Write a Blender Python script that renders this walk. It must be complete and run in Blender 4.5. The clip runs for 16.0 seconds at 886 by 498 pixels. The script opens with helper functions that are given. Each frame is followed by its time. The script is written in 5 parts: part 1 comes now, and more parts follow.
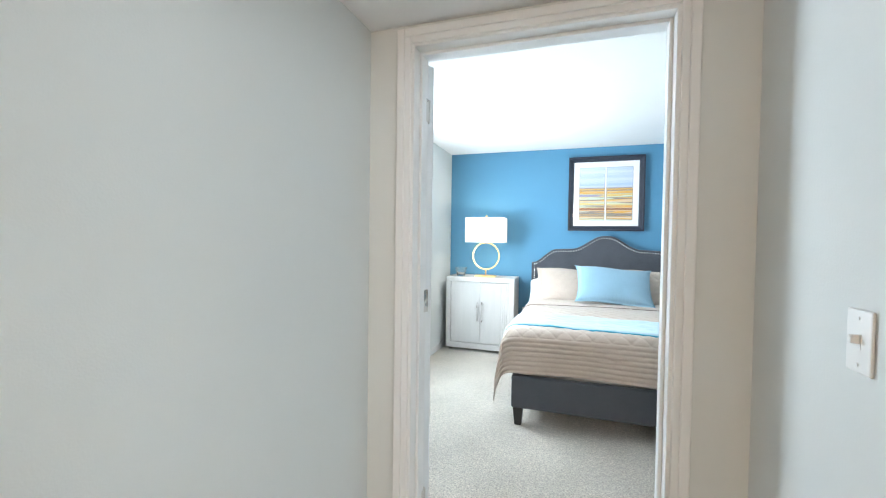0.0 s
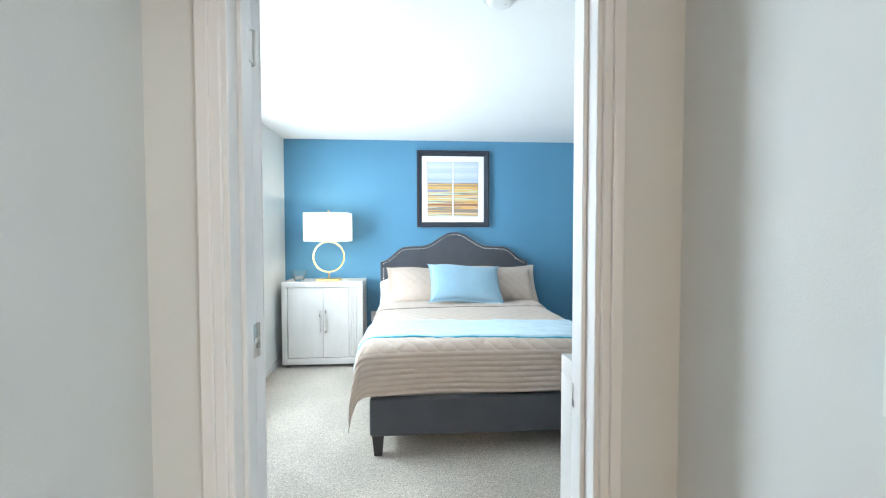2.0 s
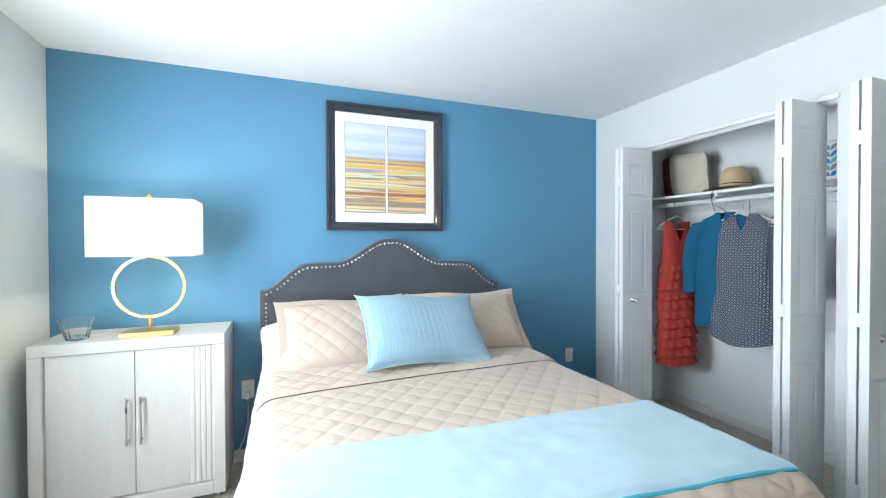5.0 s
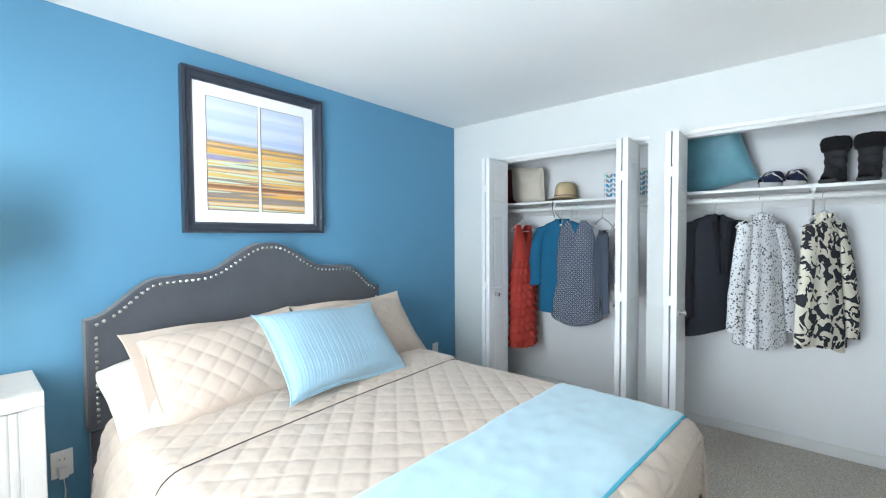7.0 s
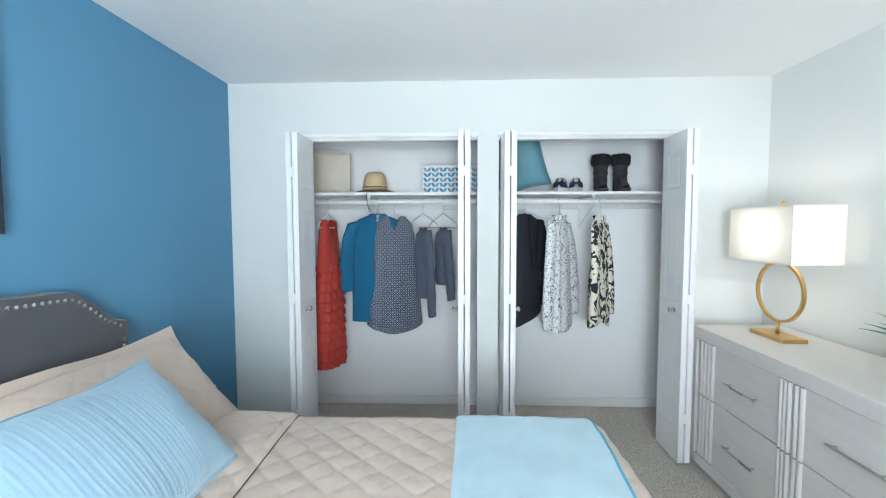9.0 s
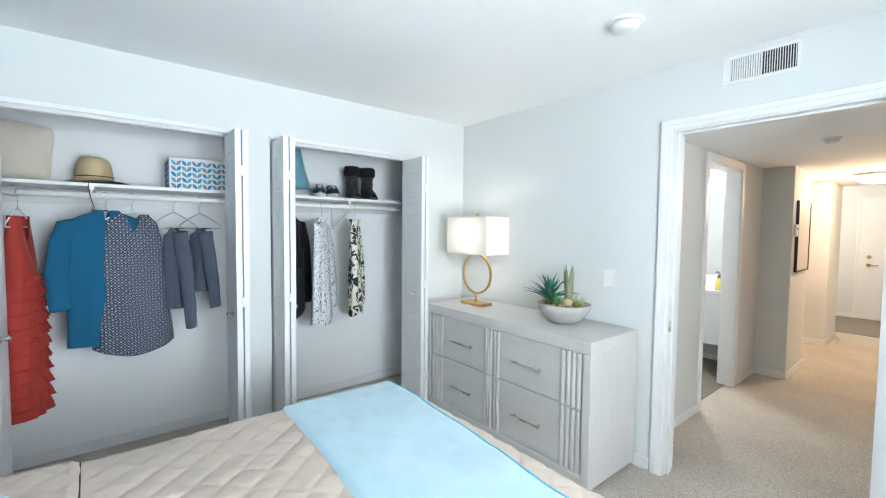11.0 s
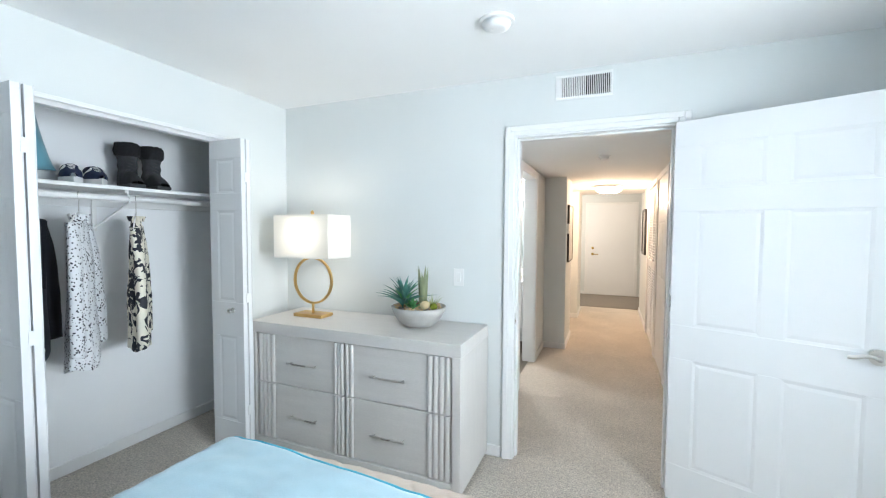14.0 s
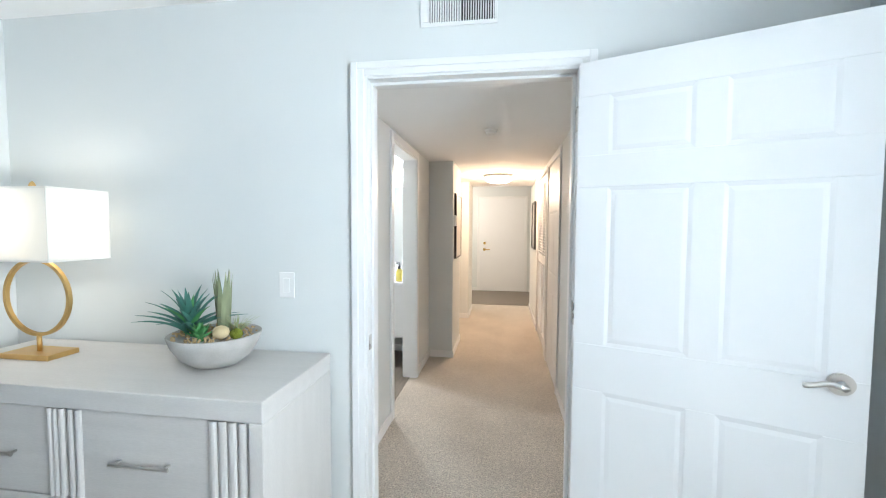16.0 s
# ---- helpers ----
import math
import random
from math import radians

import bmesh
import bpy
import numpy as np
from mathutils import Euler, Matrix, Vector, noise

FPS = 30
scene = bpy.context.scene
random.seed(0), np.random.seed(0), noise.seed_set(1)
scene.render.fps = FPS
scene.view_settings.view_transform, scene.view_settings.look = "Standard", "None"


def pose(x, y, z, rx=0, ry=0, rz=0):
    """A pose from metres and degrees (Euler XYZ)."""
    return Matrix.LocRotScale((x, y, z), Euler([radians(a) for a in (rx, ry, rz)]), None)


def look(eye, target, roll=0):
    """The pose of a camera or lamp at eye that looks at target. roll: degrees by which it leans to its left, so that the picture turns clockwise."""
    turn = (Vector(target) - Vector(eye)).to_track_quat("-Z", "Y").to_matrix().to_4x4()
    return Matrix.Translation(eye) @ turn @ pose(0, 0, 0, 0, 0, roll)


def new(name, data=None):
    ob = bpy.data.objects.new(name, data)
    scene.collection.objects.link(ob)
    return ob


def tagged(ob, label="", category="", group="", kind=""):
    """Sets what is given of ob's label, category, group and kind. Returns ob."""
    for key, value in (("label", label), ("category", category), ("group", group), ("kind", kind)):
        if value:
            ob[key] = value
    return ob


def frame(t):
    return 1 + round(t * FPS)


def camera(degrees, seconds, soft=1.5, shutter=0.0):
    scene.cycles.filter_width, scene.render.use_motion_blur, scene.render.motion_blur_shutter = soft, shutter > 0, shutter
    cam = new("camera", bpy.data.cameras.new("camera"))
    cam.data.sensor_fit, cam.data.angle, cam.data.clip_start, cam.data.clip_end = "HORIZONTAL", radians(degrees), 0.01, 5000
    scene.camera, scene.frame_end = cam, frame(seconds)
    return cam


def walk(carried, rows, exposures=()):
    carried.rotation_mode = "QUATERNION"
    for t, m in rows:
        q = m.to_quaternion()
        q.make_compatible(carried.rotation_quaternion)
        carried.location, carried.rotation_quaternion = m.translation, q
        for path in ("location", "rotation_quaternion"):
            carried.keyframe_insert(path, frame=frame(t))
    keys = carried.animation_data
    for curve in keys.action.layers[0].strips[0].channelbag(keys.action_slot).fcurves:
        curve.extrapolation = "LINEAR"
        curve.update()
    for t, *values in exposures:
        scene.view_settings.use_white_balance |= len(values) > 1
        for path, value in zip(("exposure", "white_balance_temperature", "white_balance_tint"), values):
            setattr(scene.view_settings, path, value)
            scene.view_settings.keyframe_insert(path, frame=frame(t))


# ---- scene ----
cam = camera(94.4, 16.0, soft=1.15)
PATH = [
    (0, (0.394, 1.017, 1.33), (-0.24, 2.913, 1.28), 0.8),
    (0.5, (0.396, 0.988, 1.325), (0.098, 2.965, 1.278), 0.4),
    (1, (0.245, 0.95, 1.328), (0.198, 2.949, 1.274), 0.5),
    (1.5, (0.252, 1.154, 1.331), (0.334, 3.152, 1.272), 0.1),
    (2, (0.218, 1.466, 1.352), (0.359, 3.46, 1.286), -0.1),
    (2.5, (0.193, 1.794, 1.354), (0.39, 3.783, 1.286), 0.0),
    (3, (0.165, 2.119, 1.386), (0.395, 4.104, 1.305), 0.1),
    (3.2, (0.189, 2.232, 1.376), (0.407, 4.219, 1.3), -0.1),
    (5.3, (-0.09, 3.37, 1.352), (0.757, 5.182, 1.323), -0.3),
    (5.5, (-0.157, 3.424, 1.386), (0.779, 5.191, 1.338), -0.3),
    (6, (-0.303, 3.47, 1.392), (0.85, 5.103, 1.34), -0.3),
    (6.5, (-0.441, 3.53, 1.417), (0.91, 5.003, 1.355), -0.3),
    (7, (-0.491, 3.699, 1.421), (1.035, 4.99, 1.357), -0.3),
    (7.5, (-0.436, 3.906, 1.414), (1.238, 4.998, 1.337), -0.3),
    (8, (-0.374, 4.132, 1.439), (1.434, 4.982, 1.35), -0.3),
    (8.5, (-0.308, 4.359, 1.447), (1.626, 4.86, 1.347), -0.2),
    (9, (-0.225, 4.556, 1.469), (1.771, 4.63, 1.356), -0.1),
    (9.5, (-0.188, 4.736, 1.478), (1.778, 4.39, 1.362), -0.0),
    (10, (-0.239, 4.868, 1.471), (1.628, 4.159, 1.353), -0.0),
    (12.3, (-0.439, 5.286, 1.469), (0.772, 3.697, 1.38), 0.2),
    (12.5, (-0.388, 5.278, 1.485), (0.798, 3.67, 1.388), -0.1),
    (13, (-0.228, 5.202, 1.482), (0.871, 3.533, 1.385), 0.0),
    (13.5, (-0.048, 5.144, 1.475), (0.89, 3.38, 1.381), 0.1),
    (14, (0.105, 5.126, 1.47), (0.864, 3.278, 1.376), 0.3),
    (14.5, (0.181, 5.078, 1.458), (0.757, 3.165, 1.365), 0.3),
    (15, (0.176, 4.919, 1.448), (0.625, 2.972, 1.351), 0.3),
    (15.5, (0.063, 4.63, 1.44), (0.445, 2.669, 1.337), 0.2),
    (16, (0.08, 4.284, 1.417), (0.372, 2.308, 1.311), 0.3),
]
walk(cam, [(t, look(eye, target, roll)) for t, eye, target, roll in PATH], [(0.0, -0.04, 6050, 5), (2.0, -0.06, 6080, 5), (3.2, -0.12, 6200, 6), (5.5, -0.14, 6380, 8), (8.0, -0.16, 6320, 7), (10.0, -0.17, 6320, 7), (12.5, -0.16, 6290, 8), (16.0, -0.16, 6250, 8)])

# ---- world and lights ----
world = bpy.data.worlds.new("world")
scene.world = world
world.use_nodes = True
sky = world.node_tree.nodes.new("ShaderNodeTexSky")
sky.sky_type, sky.sun_disc, sky.sun_elevation, sky.sun_rotation = "NISHITA", False, radians(45), radians(200)
world.node_tree.links.new(sky.outputs[0], world.node_tree.nodes["Background"].inputs[0])
world.node_tree.nodes["Background"].inputs[1].default_value = 0.1


def area_light(name, m, w, h, watts, color):
    d = bpy.data.lights.new(name, "AREA")
    d.shape, d.size, d.size_y, d.energy, d.color = "RECTANGLE", w, h, watts, color
    ob = new(name, d)
    ob.matrix_world = m
    return ob


def bulb(name, at, watts, color, radius=0.04):
    d = bpy.data.lights.new(name, "POINT")
    d.energy, d.color, d.shadow_soft_size = watts, color, radius
    ob = new(name, d)
    ob.location = at
    return ob


area_light("window_daylight", look((-1.219, 4.45, 1.385), (0, 4.45, 1.42)), 1.0, 1.24, 76, (0.83, 0.92, 1.0))
area_light("sky_light", look((-1.60, 4.45, 1.45), (0, 4.45, 1.35)), 1.7, 1.8, 105, (0.88, 0.94, 1.0))
bulb("lamp_bulb_nightstand", (-0.67, 5.82, 1.45), 8.5, (1.0, 0.84, 0.64))
bulb("lamp_bulb_dresser", (2.03, 2.83, 1.43), 4.2, (1.0, 0.91, 0.80))
bulb("hall_bulb", (0.158, -1.35, 1.95), 84, (1.0, 0.68, 0.45), 0.08)
bulb("bath_bulb", (1.45, 0.35, 2.05), 58, (0.96, 0.98, 1.0), 0.08)
# Added fill with no fixture, to brighten the far end of the hall.
bulb("entry_fill", (1.3, -3.6, 1.9), 52, (1.0, 0.9, 0.78), 0.1)


# ---- materials ----
def links(m):
    return m.node_tree.nodes, m.node_tree.links


def mat(name, color, rough=0.6, metal=0.0, vary=0.05, scale=6.0, grain=0.0, grain_scale=300.0, bump=0.0, bump_scale=120.0, stretch=(1, 1, 1), sheen=0.0, coat=0.0):
    """A surface with cloudy variation, fine grain and relief, in metres."""
    m = bpy.data.materials.new(name)
    m.use_nodes = True
    n, l = links(m)
    b = n["Principled BSDF"]
    b.inputs["Roughness"].default_value, b.inputs["Metallic"].default_value = rough, metal
    b.inputs["Sheen Weight"].default_value, b.inputs["Coat Weight"].default_value = sheen, coat
    tc = n.new("ShaderNodeTexCoord")
    mp = n.new("ShaderNodeMapping")
    mp.inputs["Scale"].default_value = stretch
    l.new(tc.outputs["Object"], mp.inputs[0])
    big = n.new("ShaderNodeTexNoise")
    big.inputs["Scale"].default_value, big.inputs["Detail"].default_value = scale, 3
    l.new(mp.outputs[0], big.inputs["Vector"])
    fine = n.new("ShaderNodeTexNoise")
    fine.inputs["Scale"].default_value, fine.inputs["Detail"].default_value = grain_scale, 2
    l.new(mp.outputs[0], fine.inputs["Vector"])
    mr = n.new("ShaderNodeMapRange")
    mr.inputs[1].default_value, mr.inputs[2].default_value = 0.3, 0.7
    mr.inputs[3].default_value, mr.inputs[4].default_value = 1 - vary, 1 + vary
    l.new(big.outputs[0], mr.inputs[0])
    mg = n.new("ShaderNodeMapRange")
    mg.inputs[1].default_value, mg.inputs[2].default_value = 0.3, 0.7
    mg.inputs[3].default_value, mg.inputs[4].default_value = 1 - grain, 1 + grain
    l.new(fine.outputs[0], mg.inputs[0])
    mul = n.new("ShaderNodeMath")
    mul.operation = "MULTIPLY"
    l.new(mr.outputs[0], mul.inputs[0])
    l.new(mg.outputs[0], mul.inputs[1])
    mix = n.new("ShaderNodeVectorMath")
    mix.operation = "SCALE"
    mix.inputs[0].default_value = color
    l.new(mul.outputs[0], mix.inputs["Scale"])
    l.new(mix.outputs[0], b.inputs["Base Color"])
    rr = n.new("ShaderNodeMapRange")
    rr.inputs[3].default_value, rr.inputs[4].default_value = max(0.02, rough - 0.08), min(1, rough + 0.08)
    l.new(big.outputs[0], rr.inputs[0])
    l.new(rr.outputs[0], b.inputs["Roughness"])
    if bump:
        bn = n.new("ShaderNodeTexNoise")
        bn.inputs["Scale"].default_value, bn.inputs["Detail"].default_value = bump_scale, 3
        l.new(mp.outputs[0], bn.inputs["Vector"])
        bp = n.new("ShaderNodeBump")
        bp.inputs["Strength"].default_value, bp.inputs["Distance"].default_value = bump, 0.004 if bump < 0.95 else 0.012
        l.new(bn.outputs[0], bp.inputs["Height"])
        l.new(bp.outputs[0], b.inputs["Normal"])
    return m


def fleck(m, scale, amount):
    """A middle scale of tufts and tread marks over a material's colour."""
    n, l = links(m)
    b = n["Principled BSDF"]
    src = b.inputs["Base Color"].links[0].from_socket
    no = n.new("ShaderNodeTexNoise")
    no.inputs["Scale"].default_value, no.inputs["Detail"].default_value = scale, 4
    l.new(n["Mapping"].outputs[0], no.inputs["Vector"])
    mr = n.new("ShaderNodeMapRange")
    mr.inputs[1].default_value, mr.inputs[2].default_value = 0.35, 0.65
    mr.inputs[3].default_value, mr.inputs[4].default_value = 1 - amount, 1 + amount
    l.new(no.outputs[0], mr.inputs[0])
    sc = n.new("ShaderNodeVectorMath")
    sc.operation = "SCALE"
    l.new(src, sc.inputs[0])
    l.new(mr.outputs[0], sc.inputs["Scale"])
    l.new(sc.outputs[0], b.inputs["Base Color"])


def glow(name, color, strength):
    m = bpy.data.materials.new(name)
    m.use_nodes = True
    b = m.node_tree.nodes["Principled BSDF"]
    b.inputs["Base Color"].default_value = (0.8, 0.8, 0.8, 1)
    b.inputs["Emission Color"].default_value = (*color, 1)
    b.inputs["Emission Strength"].default_value = strength
    return m


def sheer(name, color, through_amount, rough=0.7):
    """Thin cloth or plastic that lets light through."""
    m = bpy.data.materials.new(name)
    m.use_nodes = True
    n, l = links(m)
    b = n["Principled BSDF"]
    b.inputs["Base Color"].default_value, b.inputs["Roughness"].default_value = (*color, 1), rough
    t = n.new("ShaderNodeBsdfTranslucent")
    t.inputs[0].default_value = (*color, 1)
    x = n.new("ShaderNodeMixShader")
    x.inputs[0].default_value = through_amount
    l.new(b.outputs[0], x.inputs[1])
    l.new(t.outputs[0], x.inputs[2])
    l.new(x.outputs[0], n["Material Output"].inputs[0])
    return m


def glass_mat(name, color=(1, 1, 1), rough=0.02):
    m = bpy.data.materials.new(name)
    m.use_nodes = True
    b = m.node_tree.nodes["Principled BSDF"]
    b.inputs["Base Color"].default_value, b.inputs["Roughness"].default_value = (*color, 1), rough
    b.inputs["Transmission Weight"].default_value = 1
    return m


WALL = mat("pale_grey_white_wall_paint", (0.69, 0.71, 0.70), 0.75, vary=0.012, scale=2, bump=0.10, bump_scale=220)
BLUE = mat("blue_wall_paint", (0.100, 0.270, 0.425), 0.7, vary=0.03, scale=1.5, bump=0.10, bump_scale=220)
# Closet walls painted lighter than the room's, standing in for missing light.
CLOSETW = mat("lightened_closet_paint", (0.86, 0.87, 0.88), 0.75, vary=0.012, scale=2, bump=0.08, bump_scale=220)
CEIL = mat("white_ceiling_paint", (0.89, 0.89, 0.885), 0.9, vary=0.01, scale=2, bump=0.16, bump_scale=160)
TRIM = mat("white_gloss_trim_paint", (0.80, 0.80, 0.795), 0.35, vary=0.01, scale=5)
DOORP = mat("white_door_paint", (0.79, 0.795, 0.80), 0.42, vary=0.01, scale=3)
CARPET = mat("beige_cut_pile_carpet", (0.54, 0.485, 0.415), 0.97, vary=0.10, scale=2.2, grain=0.34, grain_scale=105, bump=0.96, bump_scale=110, sheen=0.2)
fleck(CARPET, 34.0, 0.09)
VINYL = mat("grey_brown_plank_vinyl", (0.20, 0.165, 0.13), 0.45, vary=0.2, scale=6, stretch=(8, 1, 1), grain=0.1)
CASE = mat("whitewashed_furniture_veneer", (0.62, 0.60, 0.575), 0.5, vary=0.03, scale=3, grain=0.04, grain_scale=60, bump=0.05, bump_scale=90, stretch=(1, 9, 9))
CASE_V = mat("whitewashed_reeded_veneer", (0.62, 0.60, 0.575), 0.5, vary=0.03, scale=3, grain=0.04, grain_scale=60, bump=0.05, bump_scale=90, stretch=(9, 9, 1))
NICKEL = mat("brushed_nickel", (0.62, 0.60, 0.57), 0.28, 1.0, vary=0.03)
BRASS = mat("brushed_gold_metal", (0.70, 0.46, 0.18), 0.38, 1.0, vary=0.03, scale=20)
SHADE = sheer("white_linen_shade", (0.86, 0.85, 0.82), 0.55)
CHAR = mat("charcoal_linen_upholstery", (0.072, 0.076, 0.09), 0.9, vary=0.10, scale=7, grain=0.25, grain_scale=420, bump=0.35, bump_scale=500, sheen=0.3)
DARKWOOD = mat("black_wood", (0.02, 0.018, 0.018), 0.4, vary=0.1)
QUILT = mat("beige_quilted_cotton", (0.545, 0.45, 0.375), 0.9, vary=0.03, scale=5, grain=0.05, grain_scale=500, bump=0.15, bump_scale=500, sheen=0.2)
SHEET = mat("white_cotton_sheet", (0.68, 0.645, 0.60), 0.9, vary=0.02, bump=0.1, bump_scale=60)
AQUA = mat("aqua_blue_fleece", (0.40, 0.585, 0.67), 0.95, vary=0.05, scale=9, grain=0.05, grain_scale=300, bump=0.25, bump_scale=260, sheen=0.5)
AQUA_EDGE = mat("teal_blue_hem", (0.08, 0.42, 0.58), 0.9, vary=0.06)
SKYCLOTH = mat("pale_blue_ribbed_cotton", (0.30, 0.47, 0.59), 0.95, vary=0.04, grain=0.05, bump=0.2, bump_scale=400, sheen=0.3)
PLASTIC = mat("white_plastic", (0.80, 0.80, 0.79), 0.35, vary=0.01)
DARK = mat("dark_slot", (0.02, 0.02, 0.02), 0.8)


# ---- mesh helpers ----
def box(bm, x0, x1, y0, y1, z0, z1, bevel=0.0, seg=1):
    r = bmesh.ops.create_cube(bm, size=1, matrix=Matrix.Translation(((x0 + x1) / 2, (y0 + y1) / 2, (z0 + z1) / 2)) @ Matrix.Diagonal((x1 - x0, y1 - y0, z1 - z0, 1)))
    if bevel:
        edges = {e for v in r["verts"] for e in v.link_edges}
        bmesh.ops.bevel(bm, geom=list(edges), offset=bevel, segments=seg, affect="EDGES", profile=0.5)
    return bm


def boxes(*args, bevel=0.0, seg=1):
    bm = bmesh.new()
    for a in args:
        box(bm, *a, bevel=bevel, seg=seg)
    return bm


def finish(name, bm, material, smooth=False):
    me = bpy.data.meshes.new(name)
    bm.normal_update()
    bm.to_mesh(me)
    bm.free()
    me.materials.append(material)
    if smooth:
        for p in me.polygons:
            p.use_smooth = True
    return me


def part(name, bm, material, parent, label="", smooth=False, kind=""):
    ob = new(name, finish(name, bm, material, smooth))
    ob.parent = parent
    return tagged(ob, label, kind=kind)


def thing(name, label, category, at=(0, 0, 0), turn=0.0, group=""):
    ob = new(name)
    ob.empty_display_size = 0.1
    ob.matrix_world = pose(*at, 0, 0, turn)
    return tagged(ob, label, category, group)


def struct(name, bm, material, label, category):
    return tagged(new(name, finish(name, bm, material)), label, category, kind="structure")


def cyl(bm, a, b, r, seg=16, r2=None):
    a, b = Vector(a), Vector(b)
    m = Matrix.Translation((a + b) / 2) @ (b - a).to_track_quat("Z", "Y").to_matrix().to_4x4()
    bmesh.ops.create_cone(bm, cap_ends=True, segments=seg, radius1=r, radius2=r if r2 is None else r2, depth=(b - a).length, matrix=m)
    return bm


def tube(bm, pts, r, seg=8, closed=False):
    """A round rod along a line of points."""
    pts = [Vector(p) for p in pts]
    rings, n = [], len(pts)
    for i, p in enumerate(pts):
        a = pts[i - 1] if closed or i else p
        b = pts[(i + 1) % n] if closed or i < n - 1 else p
        q = (b - a).to_track_quat("Z", "Y").to_matrix()
        rings.append([bm.verts.new(p + q @ Vector((r * math.cos(2 * math.pi * k / seg), r * math.sin(2 * math.pi * k / seg), 0))) for k in range(seg)])
    for i in range(n if closed else n - 1):
        A, B = rings[i], rings[(i + 1) % n]
        off = min(range(seg), key=lambda o: (A[0].co - B[o].co).length) if closed and i == n - 1 else 0
        for k in range(seg):
            bm.faces.new((A[k], A[(k + 1) % seg], B[(k + 1 + off) % seg], B[(k + off) % seg]))
    if not closed:
        bm.faces.new(rings[0][::-1])
        bm.faces.new(rings[-1])
    return bm


def lathe(bm, profile, seg=32, at=(0, 0, 0)):
    """Profile of (radius, height), turned round z."""
    rings = []
    for r, z in profile:
        rings.append([bm.verts.new((at[0] + r * math.cos(2 * math.pi * k / seg), at[1] + r * math.sin(2 * math.pi * k / seg), at[2] + z)) for k in range(seg)])
    for A, B in zip(rings, rings[1:]):
        for k in range(seg):
            bm.faces.new((A[k], A[(k + 1) % seg], B[(k + 1) % seg], B[k]))
    bm.faces.new(rings[0][::-1])
    bm.faces.new(rings[-1])
    return bm


def sheet(nu, nv, f, closed_u=False):
    """A grid of points f(u, v), u and v from 0 to 1."""
    bm = bmesh.new()
    rows = [[bm.verts.new(f(i / nu, j / nv)) for i in range(nu if closed_u else nu + 1)] for j in range(nv + 1)]
    for A, B in zip(rows, rows[1:]):
        c = len(A)
        for i in range(c if closed_u else c - 1):
            k = (i + 1) % c
            bm.faces.new((A[i], A[k], B[k], B[i]))
    return bm


# ---- the room and the hall ----
X0, X1, Y0, Y1, H = -1.195, 2.49, 2.58, 6.08, 2.408
XB = 3.085
HX0, HX1, HH = -0.385, 0.88, 2.12
WY0, WY1, WZ0, WZ1 = 3.935, 4.965, 0.735, 2.03
PIER = 0.62
floor = struct("floor", boxes((-1.6, 3.6, -5.1, 6.3, -0.12, 0.0)), CARPET, "beige cut-pile carpet wall to wall", "carpet")
struct("wall_north", boxes((X0 - 0.12, XB + 0.12, Y1, Y1 + 0.12, 0, H)), BLUE, "blue painted accent wall behind the bed", "wall")
struct("wall_west", boxes((X0 - 0.14, X0, 2.43, WY0, 0, H), (X0 - 0.14, X0, WY1, Y1, 0, H), (X0 - 0.14, X0, WY0, WY1, 0, WZ0), (X0 - 0.14, X0, WY0, WY1, WZ1, H)), WALL, "off-white painted wall with a window", "wall")
struct("wall_east", boxes((X1, X1 + 0.12, Y0, 3.09, 0, H), (X1, X1 + 0.12, 4.29, 4.43, 0, H), (X1, X1 + 0.12, 5.62, Y1, 0, H), (X1, X1 + 0.12, 3.09, 4.29, 2.06, H), (X1, X1 + 0.12, 4.43, 5.62, 2.06, H)), WALL, "off-white painted wall with two closet openings", "wall")
struct("wall_closet_back", boxes((XB, XB + 0.12, Y0, Y1, 0, H)), CLOSETW, "white painted back wall of the closets, lightened in place of light", "wall")
struct("wall_closet_end", boxes((X1 + 0.12, XB, 5.90, Y1 - 0.004, 0, H)), CLOSETW, "white painted end wall of the closet, lightened in place of light", "wall")
YH = 2.44
DX0, DX1, DH = -0.214, 0.672, 2.06
struct("wall_south", boxes((X0, DX0 - 0.015, YH, Y0, 0, H), (DX1 + 0.015, XB + 0.12, YH, Y0, 0, H), (DX0 - 0.015, DX1 + 0.015, YH, Y0, DH + 0.015, H)), WALL, "off-white painted wall with the bedroom doorway", "wall")
struct("ceiling", boxes((X0 - 0.14, XB + 0.12, YH, Y1 + 0.12, H, H + 0.1)), CEIL, "white painted bedroom ceiling", "ceiling")
struct("ceiling_hall", boxes((HX0 - 0.12, HX1 + 0.12, -0.75, YH, HH, HH + 0.1), (-1.3, 2.4, -2.85, -0.75, HH, HH + 0.1)), CEIL, "white painted low hall ceiling", "ceiling")
struct("ceiling_entry", boxes((-1.3, 2.4, -5.0, -2.85, H, H + 0.1), (-1.3, 2.4, -2.85, -2.75, HH + 0.1, H)), CEIL, "white painted entry ceiling above a soffit edge", "ceiling")
struct("ceiling_bath", boxes((HX1 + 0.12, 2.6, -0.35, 2.0, H, H + 0.1)), CEIL, "white bathroom ceiling", "ceiling")
struct("wall_hall_east", boxes((HX1, HX1 + 0.12, 1.39, YH, 0, HH), (HX1, HX1 + 0.12, -0.09, 0.57, 0, HH), (HX1, HX1 + 0.12, 0.57, 1.39, 2.05, HH)), WALL, "off-white painted hall wall beside the bathroom door", "wall")
for ya, yb in ((-0.80, -0.09), (-2.85, -2.07)):
    struct("hall_pier", boxes((PIER, 1.0, ya, yb, 0, HH)), WALL, "off-white painted pier projecting into the hall", "wall")
